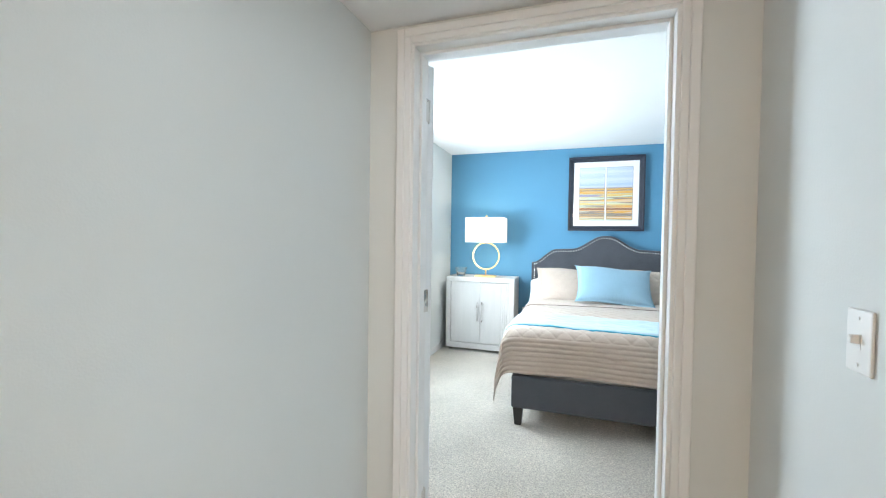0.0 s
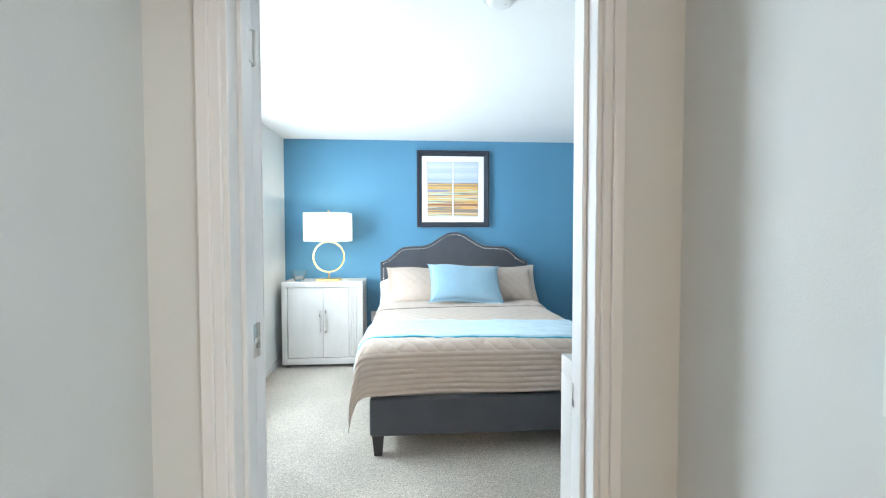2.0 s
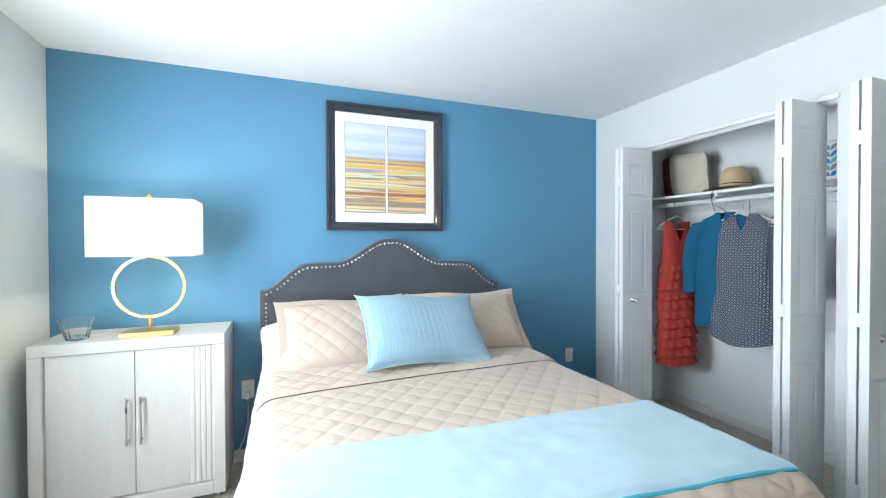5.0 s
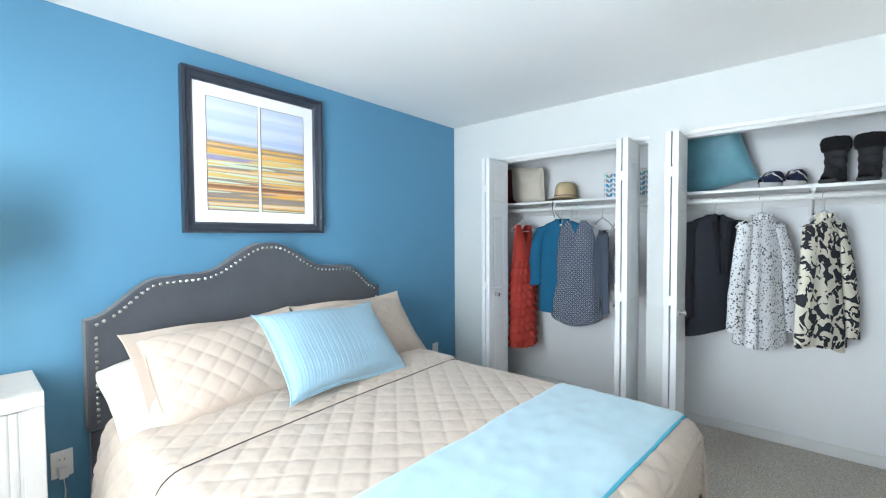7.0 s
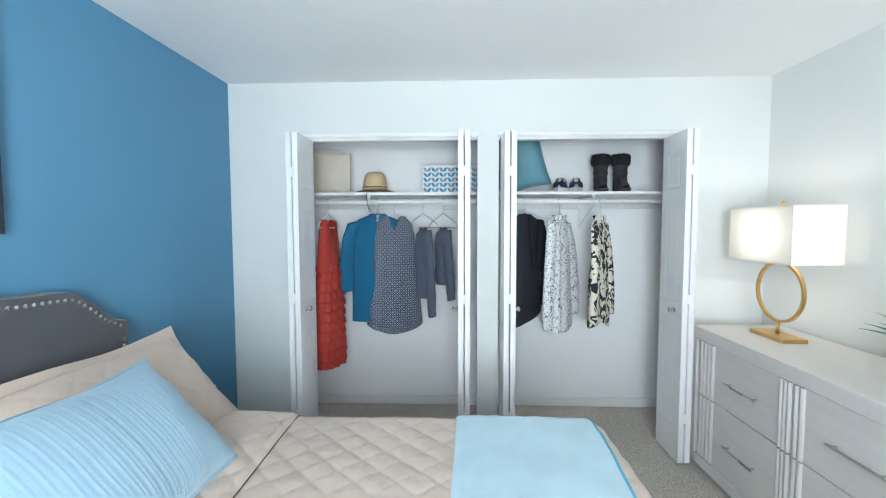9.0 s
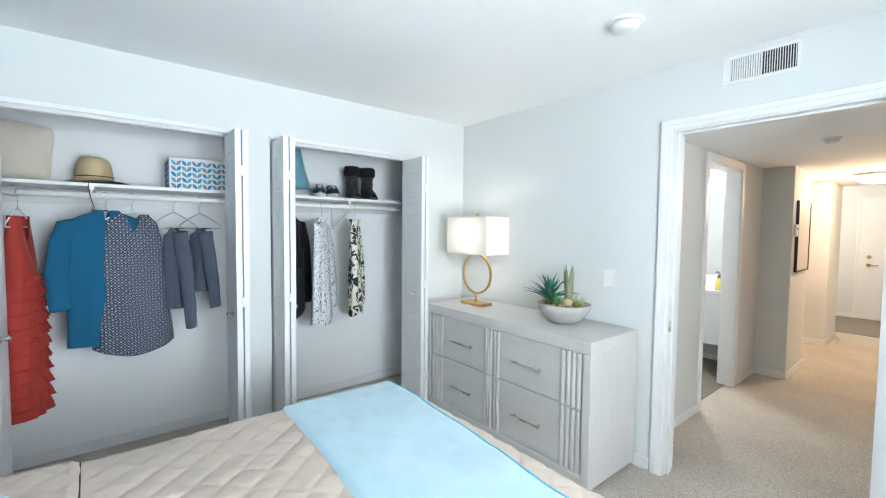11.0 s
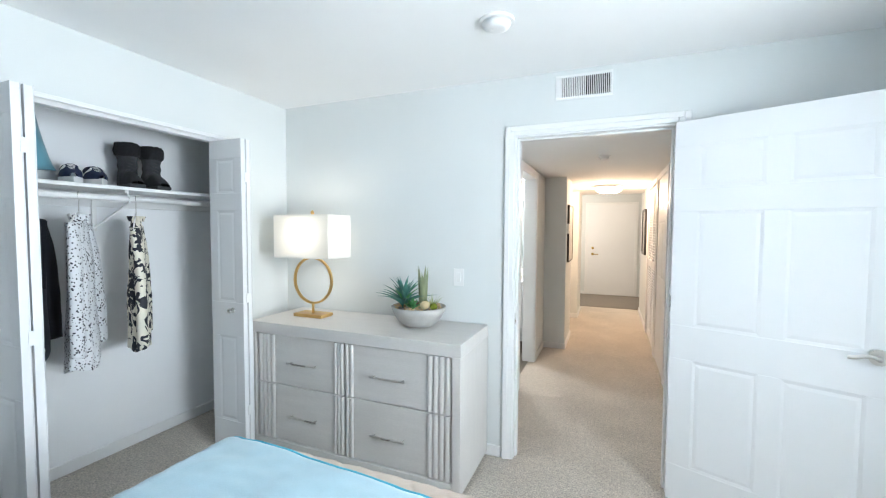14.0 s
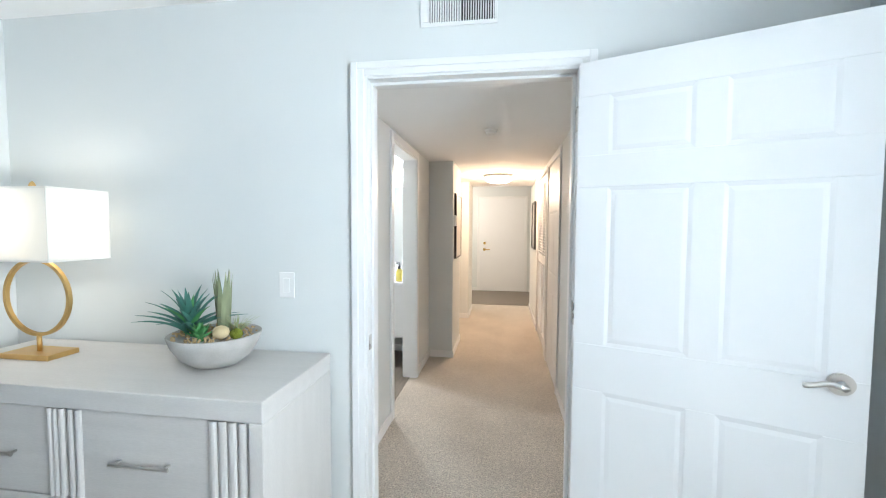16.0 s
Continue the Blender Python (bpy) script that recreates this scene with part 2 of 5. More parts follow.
struct("wall_hall_west", boxes((HX0 - 0.12, HX0, 0.72, YH, 0, HH), (HX0 - 0.12, HX0, -0.12, 0.72, 2.05, HH), (HX0 - 0.12, HX0, -0.30, -0.12, 0, HH), (HX0 - 0.12, HX0, -1.40, -0.30, 2.05, HH), (HX0 - 0.12, HX0, -3.1, -1.40, 0, HH)), WALL, "off-white painted hall wall with doors", "wall")
struct("wall_hall_end", boxes((-1.3, 2.4, -5.0, -4.88, 0, H)), WALL, "off-white wall with the entry door", "wall")
struct("wall_entry_sides", boxes((-1.3, -1.18, -4.88, -2.98, 0, H), (-1.18, HX0 - 0.12, -3.1, -2.98, 0, H), (2.28, 2.4, -4.88, -0.75, 0, H), (1.0, 2.4, -0.75, -0.63, 0, HH)), WALL, "off-white walls round the entry", "wall")
struct("wall_bath", boxes((1.0, 2.6, -0.35, -0.23, 0, H), (2.48, 2.6, -0.23, 2.0, 0, H), (1.0, 2.48, 1.9, 2.0, 0, H), (HX1, HX1 + 0.12, -0.35, 2.0, HH + 0.1, H)), WALL, "white bathroom walls", "wall")
struct("floor_bath", boxes((HX1 + 0.06, 2.48, -0.23, 1.9, 0.0, 0.006)), VINYL, "grey-brown plank floor of the bathroom", "floor")
struct("floor_entry", boxes((-1.18, 2.28, -4.88, -3.25, 0.0, 0.006)), VINYL, "grey-brown plank floor at the entry", "floor")


# ---- trim ----
def casing(name, x0, x1, top, y, out, w=0.065):
    """Door casing on a wall that faces along y; out is +1 or -1; the opening runs x0 to x1."""
    bm = bmesh.new()
    for (a, b, c, d) in ((x0 - w, x0, 0, top + w), (x1, x1 + w, 0, top + w), (x0, x1, top, top + w)):
        ya, yb = sorted((y, y + out * 0.012))
        box(bm, a, b, ya, yb, c, d, 0.003)
    for (a, b, c, d) in ((x0 - w, x0 - w + 0.03, 0, top + w), (x1 + w - 0.03, x1 + w, 0, top + w), (x0 - w + 0.03, x1 + w - 0.03, top + w - 0.03, top + w)):
        ya, yb = sorted((y + out * 0.010, y + out * 0.020))
        box(bm, a, b, ya, yb, c, d, 0.004, 2)
    return struct(name, bm, TRIM, "white painted door casing", "trim")


def casing_side(name, y0, y1, top, x, out, w=0.065):
    bm = bmesh.new()
    for (a, b, c, d) in ((y0 - w, y0, 0, top + w), (y1, y1 + w, 0, top + w), (y0, y1, top, top + w)):
        xa, xb = sorted((x, x + out * 0.016))
        box(bm, xa, xb, a, b, c, d, 0.004)
    return struct(name, bm, TRIM, "white painted door casing", "trim")


def baseboard(name, *runs):
    bm = bmesh.new()
    for a in runs:
        box(bm, *a, 0, 0.075, 0.004)
    return struct(name, bm, TRIM, "white painted baseboard", "baseboard")


casing("trim_bedroom_door", DX0, DX1, DH - 0.01, Y0, 1, 0.057)
casing("trim_hall_side", DX0, DX1, DH - 0.01, YH, -1, 0.052)
struct("door_jamb", boxes((DX0 - 0.012, DX0 + 0.012, YH - 0.003, Y0 + 0.003, 0, DH), (DX1 - 0.012, DX1 + 0.012, YH - 0.003, Y0 + 0.003, 0, DH), (DX0 + 0.012, DX1 - 0.012, YH - 0.003, Y0 + 0.003, DH - 0.02, DH + 0.012),
       (DX0 + 0.012, DX0 + 0.024, 2.49, 2.535, 0, DH - 0.02), (DX1 - 0.024, DX1 - 0.012, 2.49, 2.535, 0, DH - 0.02), (DX0 + 0.024, DX1 - 0.024, 2.49, 2.535, DH - 0.032, DH - 0.02), bevel=0.002), TRIM, "white painted door jamb with stop", "door frame")
casing_side("trim_bath_door", 0.57, 1.39, 2.04, HX1, -1, 0.06)
struct("bath_jamb", boxes((HX1 - 0.003, HX1 + 0.123, 0.555, 0.582, 0, 2.045), (HX1 - 0.003, HX1 + 0.123, 1.378, 1.405, 0, 2.045), (HX1 - 0.003, HX1 + 0.123, 0.582, 1.378, 2.025, 2.055), bevel=0.002), TRIM, "white painted bathroom door jamb", "door frame")
casing_side("trim_linen_door", -0.12, 0.72, 2.04, HX0, 1, 0.06)
casing_side("trim_louvre_door", -1.40, -0.30, 2.04, HX0, 1, 0.05)
casing("trim_entry_door", -0.37, 0.605, 2.04, -4.88, 1, 0.06)
bt = 0.013
baseboard("baseboard_bedroom", (X0, X0 + bt, Y0, Y1), (X0 + bt, X1, Y1 - bt, Y1), (X1 - bt, X1, Y0, 3.09), (X1 - bt, X1, 4.29, 4.43), (X1 - bt, X1, 5.62, Y1 - bt), (X0 + bt, DX0 - 0.066, Y0, Y0 + bt), (DX1 + 0.066, X1 - bt, Y0, Y0 + bt))
baseboard("baseboard_closet", (XB - bt, XB, Y0, 5.90), (X1 + 0.12, XB - bt, Y0, Y0 + bt), (X1 + 0.12, XB - bt, 5.90 - bt, 5.90))
baseboard("baseboard_hall", (HX1 - bt, HX1, 1.456, YH), (HX1 - bt, HX1, -0.09, 0.505), (PIER, HX1 - bt, -0.09, -0.09 + bt), (PIER - bt, PIER, -0.80, -0.09 + bt), (PIER - bt, 1.0, -2.07, -2.07 + bt), (PIER - bt, PIER, -2.85, -2.07), (HX0, HX0 + bt, 0.785, YH), (HX0, HX0 + bt, -3.1, -1.455), (-1.18, -0.465, -4.88, -4.88 + bt), (0.64, 2.28, -4.88, -4.88 + bt))
baseboard("baseboard_bath", (1.0, 2.48, -0.23, -0.23 + bt), (2.48 - bt, 2.48, -0.217, 1.9))
struct("closet_track", boxes((2.525, 2.585, 3.09, 4.29, 2.035, 2.06), (2.525, 2.585, 4.43, 5.62, 2.035, 2.06), bevel=0.002), TRIM, "white metal bifold door track", "trim")
struct("closet_header", boxes((X1 - 0.010, X1, 3.07, 4.30, 2.05, 2.075), (X1 - 0.010, X1, 4.42, 5.64, 2.05, 2.075), bevel=0.003), TRIM, "thin white trim over closet openings", "trim")


# ---- doors ----
def field(x0, x1, z0, z1, y, out, lift=0.0026, inset=0.03):
    """A raised door panel with sloped edges."""
    bm = bmesh.new()
    e = y + out * 0.0033
    lo = [bm.verts.new(p) for p in ((x0, e, z0), (x1, e, z0), (x1, e, z1), (x0, e, z1))]
    mid = [bm.verts.new(p) for p in ((x0 + 0.014, y + out * 0.0003, z0 + 0.014), (x1 - 0.014, y + out * 0.0003, z0 + 0.014), (x1 - 0.014, y + out * 0.0003, z1 - 0.014), (x0 + 0.014, y + out * 0.0003, z1 - 0.014))]
    i, d = inset, out * lift
    hi = [bm.verts.new(p) for p in ((x0 + i, y + d, z0 + i), (x1 - i, y + d, z0 + i), (x1 - i, y + d, z1 - i), (x0 + i, y + d, z1 - i))]
    for A, B in ((lo, mid), (mid, hi)):
        for k in range(4):
            bm.faces.new((A[k], A[(k + 1) % 4], B[(k + 1) % 4], B[k]))
    bm.faces.new(hi)
    if out < 0:
        bm.normal_update()
    bmesh.ops.recalc_face_normals(bm, faces=bm.faces)
    for f in bm.faces:
        if f.normal.y * out < 0:
            f.normal_flip()
    return bm


def leaf(parent, w, h, t, cols, rows, material=DOORP, name="leaf", recess=0.0034):
    """A panelled leaf: x 0 to w, y -t to 0, z 0 to h."""
    bm = bmesh.new()
    box(bm, 0.002, w - 0.002, -t + recess, -recess, 0.002, h - 0.002)
    zs = [0] + [z for r in rows for z in r] + [h]
    xs = [0] + [x for c in cols for x in c] + [w]
    for ya, yb in ((-recess, 0), (-t, -t + recess)):
        for i in range(0, len(zs), 2):
            box(bm, 0, w, ya, yb, zs[i], zs[i + 1], 0.0015)
        for a, b in rows:
            for i in range(0, len(xs), 2):
                box(bm, xs[i], xs[i + 1], ya, yb, a, b)
    ob = part(name, bm, material, parent)
    for a, b in rows:
        for c, d in cols:
            part("panel", field(c, d, a, b, -recess, 1), material, ob)
            part("panel", field(c, d, a, b, -t + recess, -1), material, ob)
    return ob


ROWS6 = ((0.20, 0.78), (0.96, 1.56), (1.68, 1.90))


def lever(parent, x, y, z, out, way):
    p = part("lever_handle", cyl(bmesh.new(), (x, y, z), (x, y + out * 0.012, z), 0.033, 28), NICKEL, parent, "brushed nickel lever handle")
    bm = cyl(bmesh.new(), (x, y + out * 0.012, z), (x, y + out * 0.05, z), 0.011, 16)
    pts = [(x + way * 0.092 * k / 8, y + out * (0.05 - 0.006 * math.sin(math.pi * k / 8)), z + 0.006 * math.sin(math.pi * 1.6 * k / 8)) for k in range(9)]
    tube(bm, pts, 0.0085, 10)
    part("lever", bm, NICKEL, p, smooth=True)
    return p


def hinge(parent, x, y, z):
    bm = boxes((x - 0.02, x + 0.02, y - 0.002, y + 0.002, z, z + 0.09))
    for k in range(3):
        cyl(bm, (x, y + 0.006, z + 0.03 * k + 0.001), (x, y + 0.006, z + 0.03 * k + 0.029), 0.006, 10)
    return part("hinge", bm, NICKEL, parent)


door = new("door_1")
door.matrix_world = pose(DX0 + 0.004, Y0 + 0.022, 0.010, 0, 0, 157.6)
tagged(door, "white six-panel bedroom door standing wide open", "door", kind="structure")
slab = leaf(door, 0.84, 2.03, 0.035, ((0.11, 0.385), (0.47, 0.745)), ROWS6, name="slab")
lever(door, 0.775, -0.035, 0.95, -1, -1)
lever(door, 0.775, 0.0, 0.95, 1, -1)
part("latch_plate", boxes((0.839, 0.8415, -0.03, -0.005, 0.915, 0.985)), NICKEL, door)
hw = tagged(new("door_hinges", None), "brushed nickel hinges on the door jamb", "hinge", kind="structure")
for z in (0.20, 1.03, 1.80):
    part("hinge", cyl(boxes((DX0 + 0.0125, DX0 + 0.0145, Y0 - 0.035, Y0 + 0.004, z, z + 0.09), (DX0 - 0.02, DX0 + 0.012, Y0 + 0.021, Y0 + 0.023, z, z + 0.09)), (DX0 + 0.012, Y0 + 0.012, z), (DX0 + 0.012, Y0 + 0.012, z + 0.09), 0.007, 12), NICKEL, hw)
strike = tagged(new("strike_plate", finish("strike_plate", boxes((DX1 - 0.0145, DX1 - 0.012, Y0 - 0.04, Y0 - 0.008, 0.875, 0.94), (DX1 - 0.016, DX1 - 0.0145, Y0 - 0.03, Y0 - 0.016, 0.89, 0.925)), NICKEL)), "brushed nickel strike plate on the door jamb", "strike plate", kind="structure")


# ---- closet bifold doors ----
def bifold(front, back, y, side, bend):
    """Two leaves folded together, standing out from the closet wall. side: which leaf carries the knob."""
    th = thing("bifold_door", "white three-panel bifold closet door folded open", "closet door", (back, y, 0.015), group="closet bifold doors")
    w = back - front
    rows = ((0.20, 0.76), (0.98, 1.57), (1.68, 1.90))
    for k, dy in ((0, 0.0185), (1, -0.0185)):
        tmp = leaf(th, w, 2.02, 0.033, ((0.065, w - 0.06),), rows)
        tmp.matrix_local = pose(0, dy + 0.0165, 0, 0, 0, 0) @ pose(0, 0, 0, 0, 0, 180 + (bend if k else -bend) * 0.5) @ pose(0, 0.033, 0)
        if (side > 0) == (k == 0):
            kn = lathe(bmesh.new(), [(0.004, 0), (0.017, 0.001), (0.017, 0.004), (0.007, 0.008), (0.007, 0.018), (0.016, 0.026), (0.0165, 0.032), (0.011, 0.037), (0.002, 0.038)], 20)
            ob = part("knob", kn, NICKEL, tmp, "brushed nickel knob", True)
            # the outer face of the leaf that looks into the opening
            face_y = -0.033 if side > 0 else 0.0
            ob.matrix_local = pose(w - 0.09, face_y, 0.93, 90 if side > 0 else -90, 0, 0)
    hb = boxes((-w - 0.001, -w + 0.001, -0.012, 0.012, 0.25, 0.31), (-w - 0.001, -w + 0.001, -0.012, 0.012, 0.98, 1.04), (-w - 0.001, -w + 0.001, -0.012, 0.012, 1.75, 1.81))
    part("hinge", hb, PLASTIC, th)
    return th


bifold(2.236, 2.518, 5.560, -1, 0.7)
bifold(2.236, 2.518, 4.520, 1, 0.7)
bifold(2.252, 2.534, 4.243, -1, 0.7)
bifold(2.256, 2.538, 3.180, 1, 0.7)

# ---- window ----
win = tagged(new("window_1"), "white framed window with bright daylight behind", "window", kind="structure")
wx = X0 - 0.135
part("window_frame", boxes((wx, wx + 0.05, WY0, WY0 + 0.04, WZ0, WZ1), (wx, wx + 0.05, WY1 - 0.04, WY1, WZ0, WZ1), (wx, wx + 0.05, WY0 + 0.04, WY1 - 0.04, WZ0, WZ0 + 0.04), (wx, wx + 0.05, WY0 + 0.04, WY1 - 0.04, WZ1 - 0.04, WZ1), (wx + 0.01, wx + 0.045, WY0 + 0.04, WY1 - 0.04, 1.33, 1.37), bevel=0.003), TRIM, win)
for a, b in ((WZ0 + 0.04, 1.33), (1.37, WZ1 - 0.04)):
    p = part("pane", boxes((wx + 0.022, wx + 0.027, WY0 + 0.04, WY1 - 0.04, a, b)), glass_mat("clear_glass"), win)
    p.visible_shadow = False
part("window_sill", boxes((X0 - 0.085, X0 + 0.03, WY0 - 0.03, WY1 + 0.03, WZ0 - 0.025, WZ0 + 0.002), (X0, X0 + 0.014, WY0 - 0.01, WY1 + 0.01, WZ0 - 0.09, WZ0 - 0.025), bevel=0.004), TRIM, win)
day = bpy.data.materials.new("bright_overcast_daylight")
day.use_nodes = True
day.node_tree.nodes["Principled BSDF"].inputs["Emission Color"].default_value = (0.92, 0.96, 1.0, 1)
day.node_tree.nodes["Principled BSDF"].inputs["Emission Strength"].default_value = 3.0
struct("backdrop", boxes((-2.30, -2.28, 2.6, 8.6, -0.1, 4.2)), day, "bright hazy daylight outside the window", "backdrop")
blind = thing("window_blind", "white horizontal slat blind, slats half open", "blind", (X0 - 0.045, (WY0 + WY1) / 2, WZ0 + 0.008))
SLAT = sheer("white_blind_slat", (0.88, 0.88, 0.87), 0.6, 0.5)
part("headrail", boxes((-0.02, 0.02, -0.505, 0.505, 1.265, 1.305), bevel=0.003), TRIM, blind)
part("bottom_rail", boxes((-0.013, 0.013, -0.50, 0.50, 0.005, 0.02), bevel=0.004), TRIM, blind)
sb = sheet(3, 1, lambda u, v: (0.025 * (u - 0.5), 1.00 * (v - 0.5), 0.0025 * math.sin(math.pi * u)))
bmesh.ops.solidify(sb, geom=sb.faces[:], thickness=0.0006)
slat_mesh = finish("slat", sb, SLAT)
for k in range(56):
    o = new("slat", slat_mesh)
    o.parent = blind
    o.matrix_local = pose(0, 0, 0.035 + k * 0.022, 0, -18, 0)
for y in (-0.38, 0.38):
    part("ladder_cord", boxes((-0.0145, -0.0135, y - 0.001, y + 0.001, 0.02, 1.27), (0.0135, 0.0145, y - 0.001, y + 0.001, 0.02, 1.27)), PLASTIC, blind)

# ---- bed ----
BX = 0.669
bed = thing("bed", "charcoal upholstered bed with nailhead-trimmed arched headboard", "bed", (BX, 0, 0))


def crest(d):
    d = abs(d)
    if d > 0.535:
        return 1.065 + 0.163 * (0.5 - 0.5 * math.cos(math.pi * (0.82 - min(d, 0.82)) / 0.285))
    if d > 0.37:
        return 1.228 + 0.007 * (0.535 - d) / 0.165
    return 1.235 + 0.152 * (0.5 - 0.5 * math.cos(math.pi * min(1.0, (0.37 - d) / 0.35)))


bm = bmesh.new()
N = 72
front = []
for k in range(N + 1):
    d = -0.82 + 1.64 * k / N
    front.append((d, crest(d)))
pts = [(-0.82, 0.58)] + front + [(0.82, 0.58)]
fv = [bm.verts.new((x, 5.985, z)) for x, z in pts]
bv = [bm.verts.new((x, 6.062, z)) for x, z in pts]
bm.faces.new(fv)
bm.faces.new(bv[::-1])
for k in range(len(pts)):
    j = (k + 1) % len(pts)
    bm.faces.new((fv[k], bv[k], bv[j], fv[j]))
bmesh.ops.recalc_face_normals(bm, faces=bm.faces)
rim = [e for e in bm.edges if all(v in set(fv) for v in e.verts)]
bmesh.ops.bevel(bm, geom=rim, offset=0.014, segments=3, affect="EDGES", profile=0.6)
part("headboard", bm, CHAR, bed)
part("headboard_base", boxes((-0.81, 0.81, 6.0, 6.055, 0.08, 0.575), bevel=0.006), CHAR, bed)
part("footboard", boxes((-0.725, 0.725, 3.945, 4.0, 0.125, 0.36), bevel=0.015, seg=3), CHAR, bed)
for sx in (-1, 1):
    part("side_rail", boxes((sx * 0.70 - 0.025, sx * 0.70 + 0.025, 4.0, 6.0, 0.125, 0.36), bevel=0.012, seg=2), CHAR, bed)
    for y in (3.985, 5.9):
        lg = bmesh.new()
        cyl(lg, (sx * 0.675, y, 0.0), (sx * 0.675, y, 0.128), 0.034, 4, 0.05)
        bmesh.ops.rotate(lg, verts=lg.verts, cent=(sx * 0.675, y, 0), matrix=Matrix.Rotation(math.pi / 4, 3, "Z"))
        part("leg", lg, DARKWOOD, bed)
nail = finish("nail_head", lathe(bmesh.new(), [(0.0085, 0), (0.0075, 0.0025), (0.0045, 0.0045), (0.001, 0.0052)], 10), mat("polished_nickel_nail", (0.75, 0.74, 0.72), 0.2, 1.0))
path = [(-0.785, 0.62 + 0.0262 * k) for k in range(15)]
trk = []
for k in range(401):
    d = -0.785 + 1.57 * k / 400
    slope = (crest(min(0.8, d + 0.01)) - crest(max(-0.8, d - 0.01))) / 0.02
    ln = math.hypot(1, slope)
    trk.append((d + 0.028 * slope / ln * (1 if abs(d) < 0.74 else 0.3), crest(d) - 0.028 / ln))
acc, last = 0.0, trk[0]
path.append(last)
for p in trk[1:]:
    acc += math.hypot(p[0] - last[0], p[1] - last[1])
    last = p
    if acc > 0.0262:
        path.append(p)
        acc = 0.0
path += [(0.785, 0.62 + 0.0262 * k) for k in range(15)]
for x, z in path:
    o = new("nail_head", nail)
    o.parent = bed
    o.matrix_local = pose(x, 5.9845, z, 90, 0, 0)

mattress = thing("mattress", "mattress in a fitted white sheet on the bed", "mattress", (BX, 0, 0))
part("mattress_body", boxes((-0.735, 0.735, 4.01, 5.98, 0.33, 0.625), bevel=0.05, seg=4), SHEET, mattress, smooth=True)

# the quilt, draped over the mattress
QZ = 0.675


def drape(s, half, r=0.085, flare=0.10):
    """Sideways place and drop of a cloth point at arc length s from the middle."""
    a = abs(s)
    flat = half - r
    if a <= flat:
        return s, 0.0
    t = (a - flat) / r
    if t < math.pi / 2 * 0.93:
        return math.copysign(flat + r * math.sin(t), s), r * (1 - math.cos(t))
    e = a - flat - r * math.pi / 2 * 0.93
    return math.copysign(flat + r * math.sin(math.pi / 2 * 0.93) + flare * e, s), r * (1 - math.cos(math.pi / 2 * 0.93)) + e * math.sqrt(1 - flare * flare)


def smooth_quilt(u, v):
    """u: metres across from the middle; v: metres from the head end towards the foot."""
    x, du = drape(u, 0.80)
    y0 = 5.72
    L = y0 - 3.965
    yy, dv = drape(max(0.0, v), L, 0.085, 0.02)
    drop = max(du, dv) + 0.62 * min(du, dv)
    y = y0 - yy if v > 0 else y0 - v
    if du > 0.02 and dv > 0.02:
        k = min(du, dv)
        x += math.copysign(0.03 * k, u)
        y += -0.03 * k
    if du > 0.06:
        x += math.copysign(0.018 * min(1, (du - 0.06) / 0.15) * math.sin(v * 9.0 + 1.3 * (u > 0)), u)
    if dv > 0.06:
        y -= 0.010 * min(1, (dv - 0.06) / 0.2) * math.sin(u * 7.0)
    puff = 0.012 * math.exp(-(u / 0.7) ** 4) * (1 if v > 0.25 else max(0, v / 0.25))
    wob = 0.006 * noise.noise(Vector((u * 3.1, v * 3.1, 0.4)))
    z = QZ + puff + wob - drop
    return Vector((x, y, max(0.035, z)))


def quilted(u, v, band):
    p = smooth_quilt(u, v)
    e = 0.004
    n = (smooth_quilt(u + e, v) - p).cross(smooth_quilt(u, v + e) - p)
    n = -n.normalized() if n.length > 1e-9 else Vector((0, 0, 1))
    if n.z < -0.3:
        n = -n
    if band and v > band:
        h = 0.010 * abs(math.sin(math.pi * (v - band) / 0.034)) ** 0.6
    else:
        d = 0.120
        a, b = (u + v * 0.92) / d, (u - v * 0.92) / d
        h = 0.0088 * (abs(math.sin(math.pi * a)) * abs(math.sin(math.pi * b))) ** 0.28
    h += 0.0026 * noise.noise(Vector((u * 19, v * 19, 3.0))) + 0.0012 * noise.noise(Vector((u * 47, v * 47, 7.0)))
    return p + n * h


UQ, VQ = 1.12, 2.02
quilt = thing("quilt", "beige diamond-quilted coverlet with a ribbed foot band", "bedding", (BX, 0, 0))
part("cover", sheet(330, 340, lambda a, b: quilted((a - 0.5) * 2 * UQ, 0.40 + b * (VQ - 0.40), 1.765)), QUILT, quilt, smooth=True)
part("turndown", sheet(320, 150, lambda a, b: quilted((a - 0.5) * 2 * (UQ - 0.01), -0.10 + b * (0.53 - 0.06 * (a - 0.5) + 0.10), 0) + Vector((0, 0, 0.016 * min(1, 20 * (1 - b) + 0.1)))), QUILT, quilt, "folded-back top end of the coverlet", True)
part("piping", tube(bmesh.new(), [smooth_quilt((a / 80 - 0.5) * 2 * (UQ - 0.25), 0.532 - 0.06 * (a / 80 - 0.5)) + Vector((0, 0, 0.010)) for a in range(81)], 0.0022, 6), mat("dark_brown_piping", (0.06, 0.045, 0.04), 0.9), quilt, "thin dark piping")

throw = thing("throw_blanket", "aqua blue fleece throw across the foot of the bed", "blanket", (BX, 0, 0))


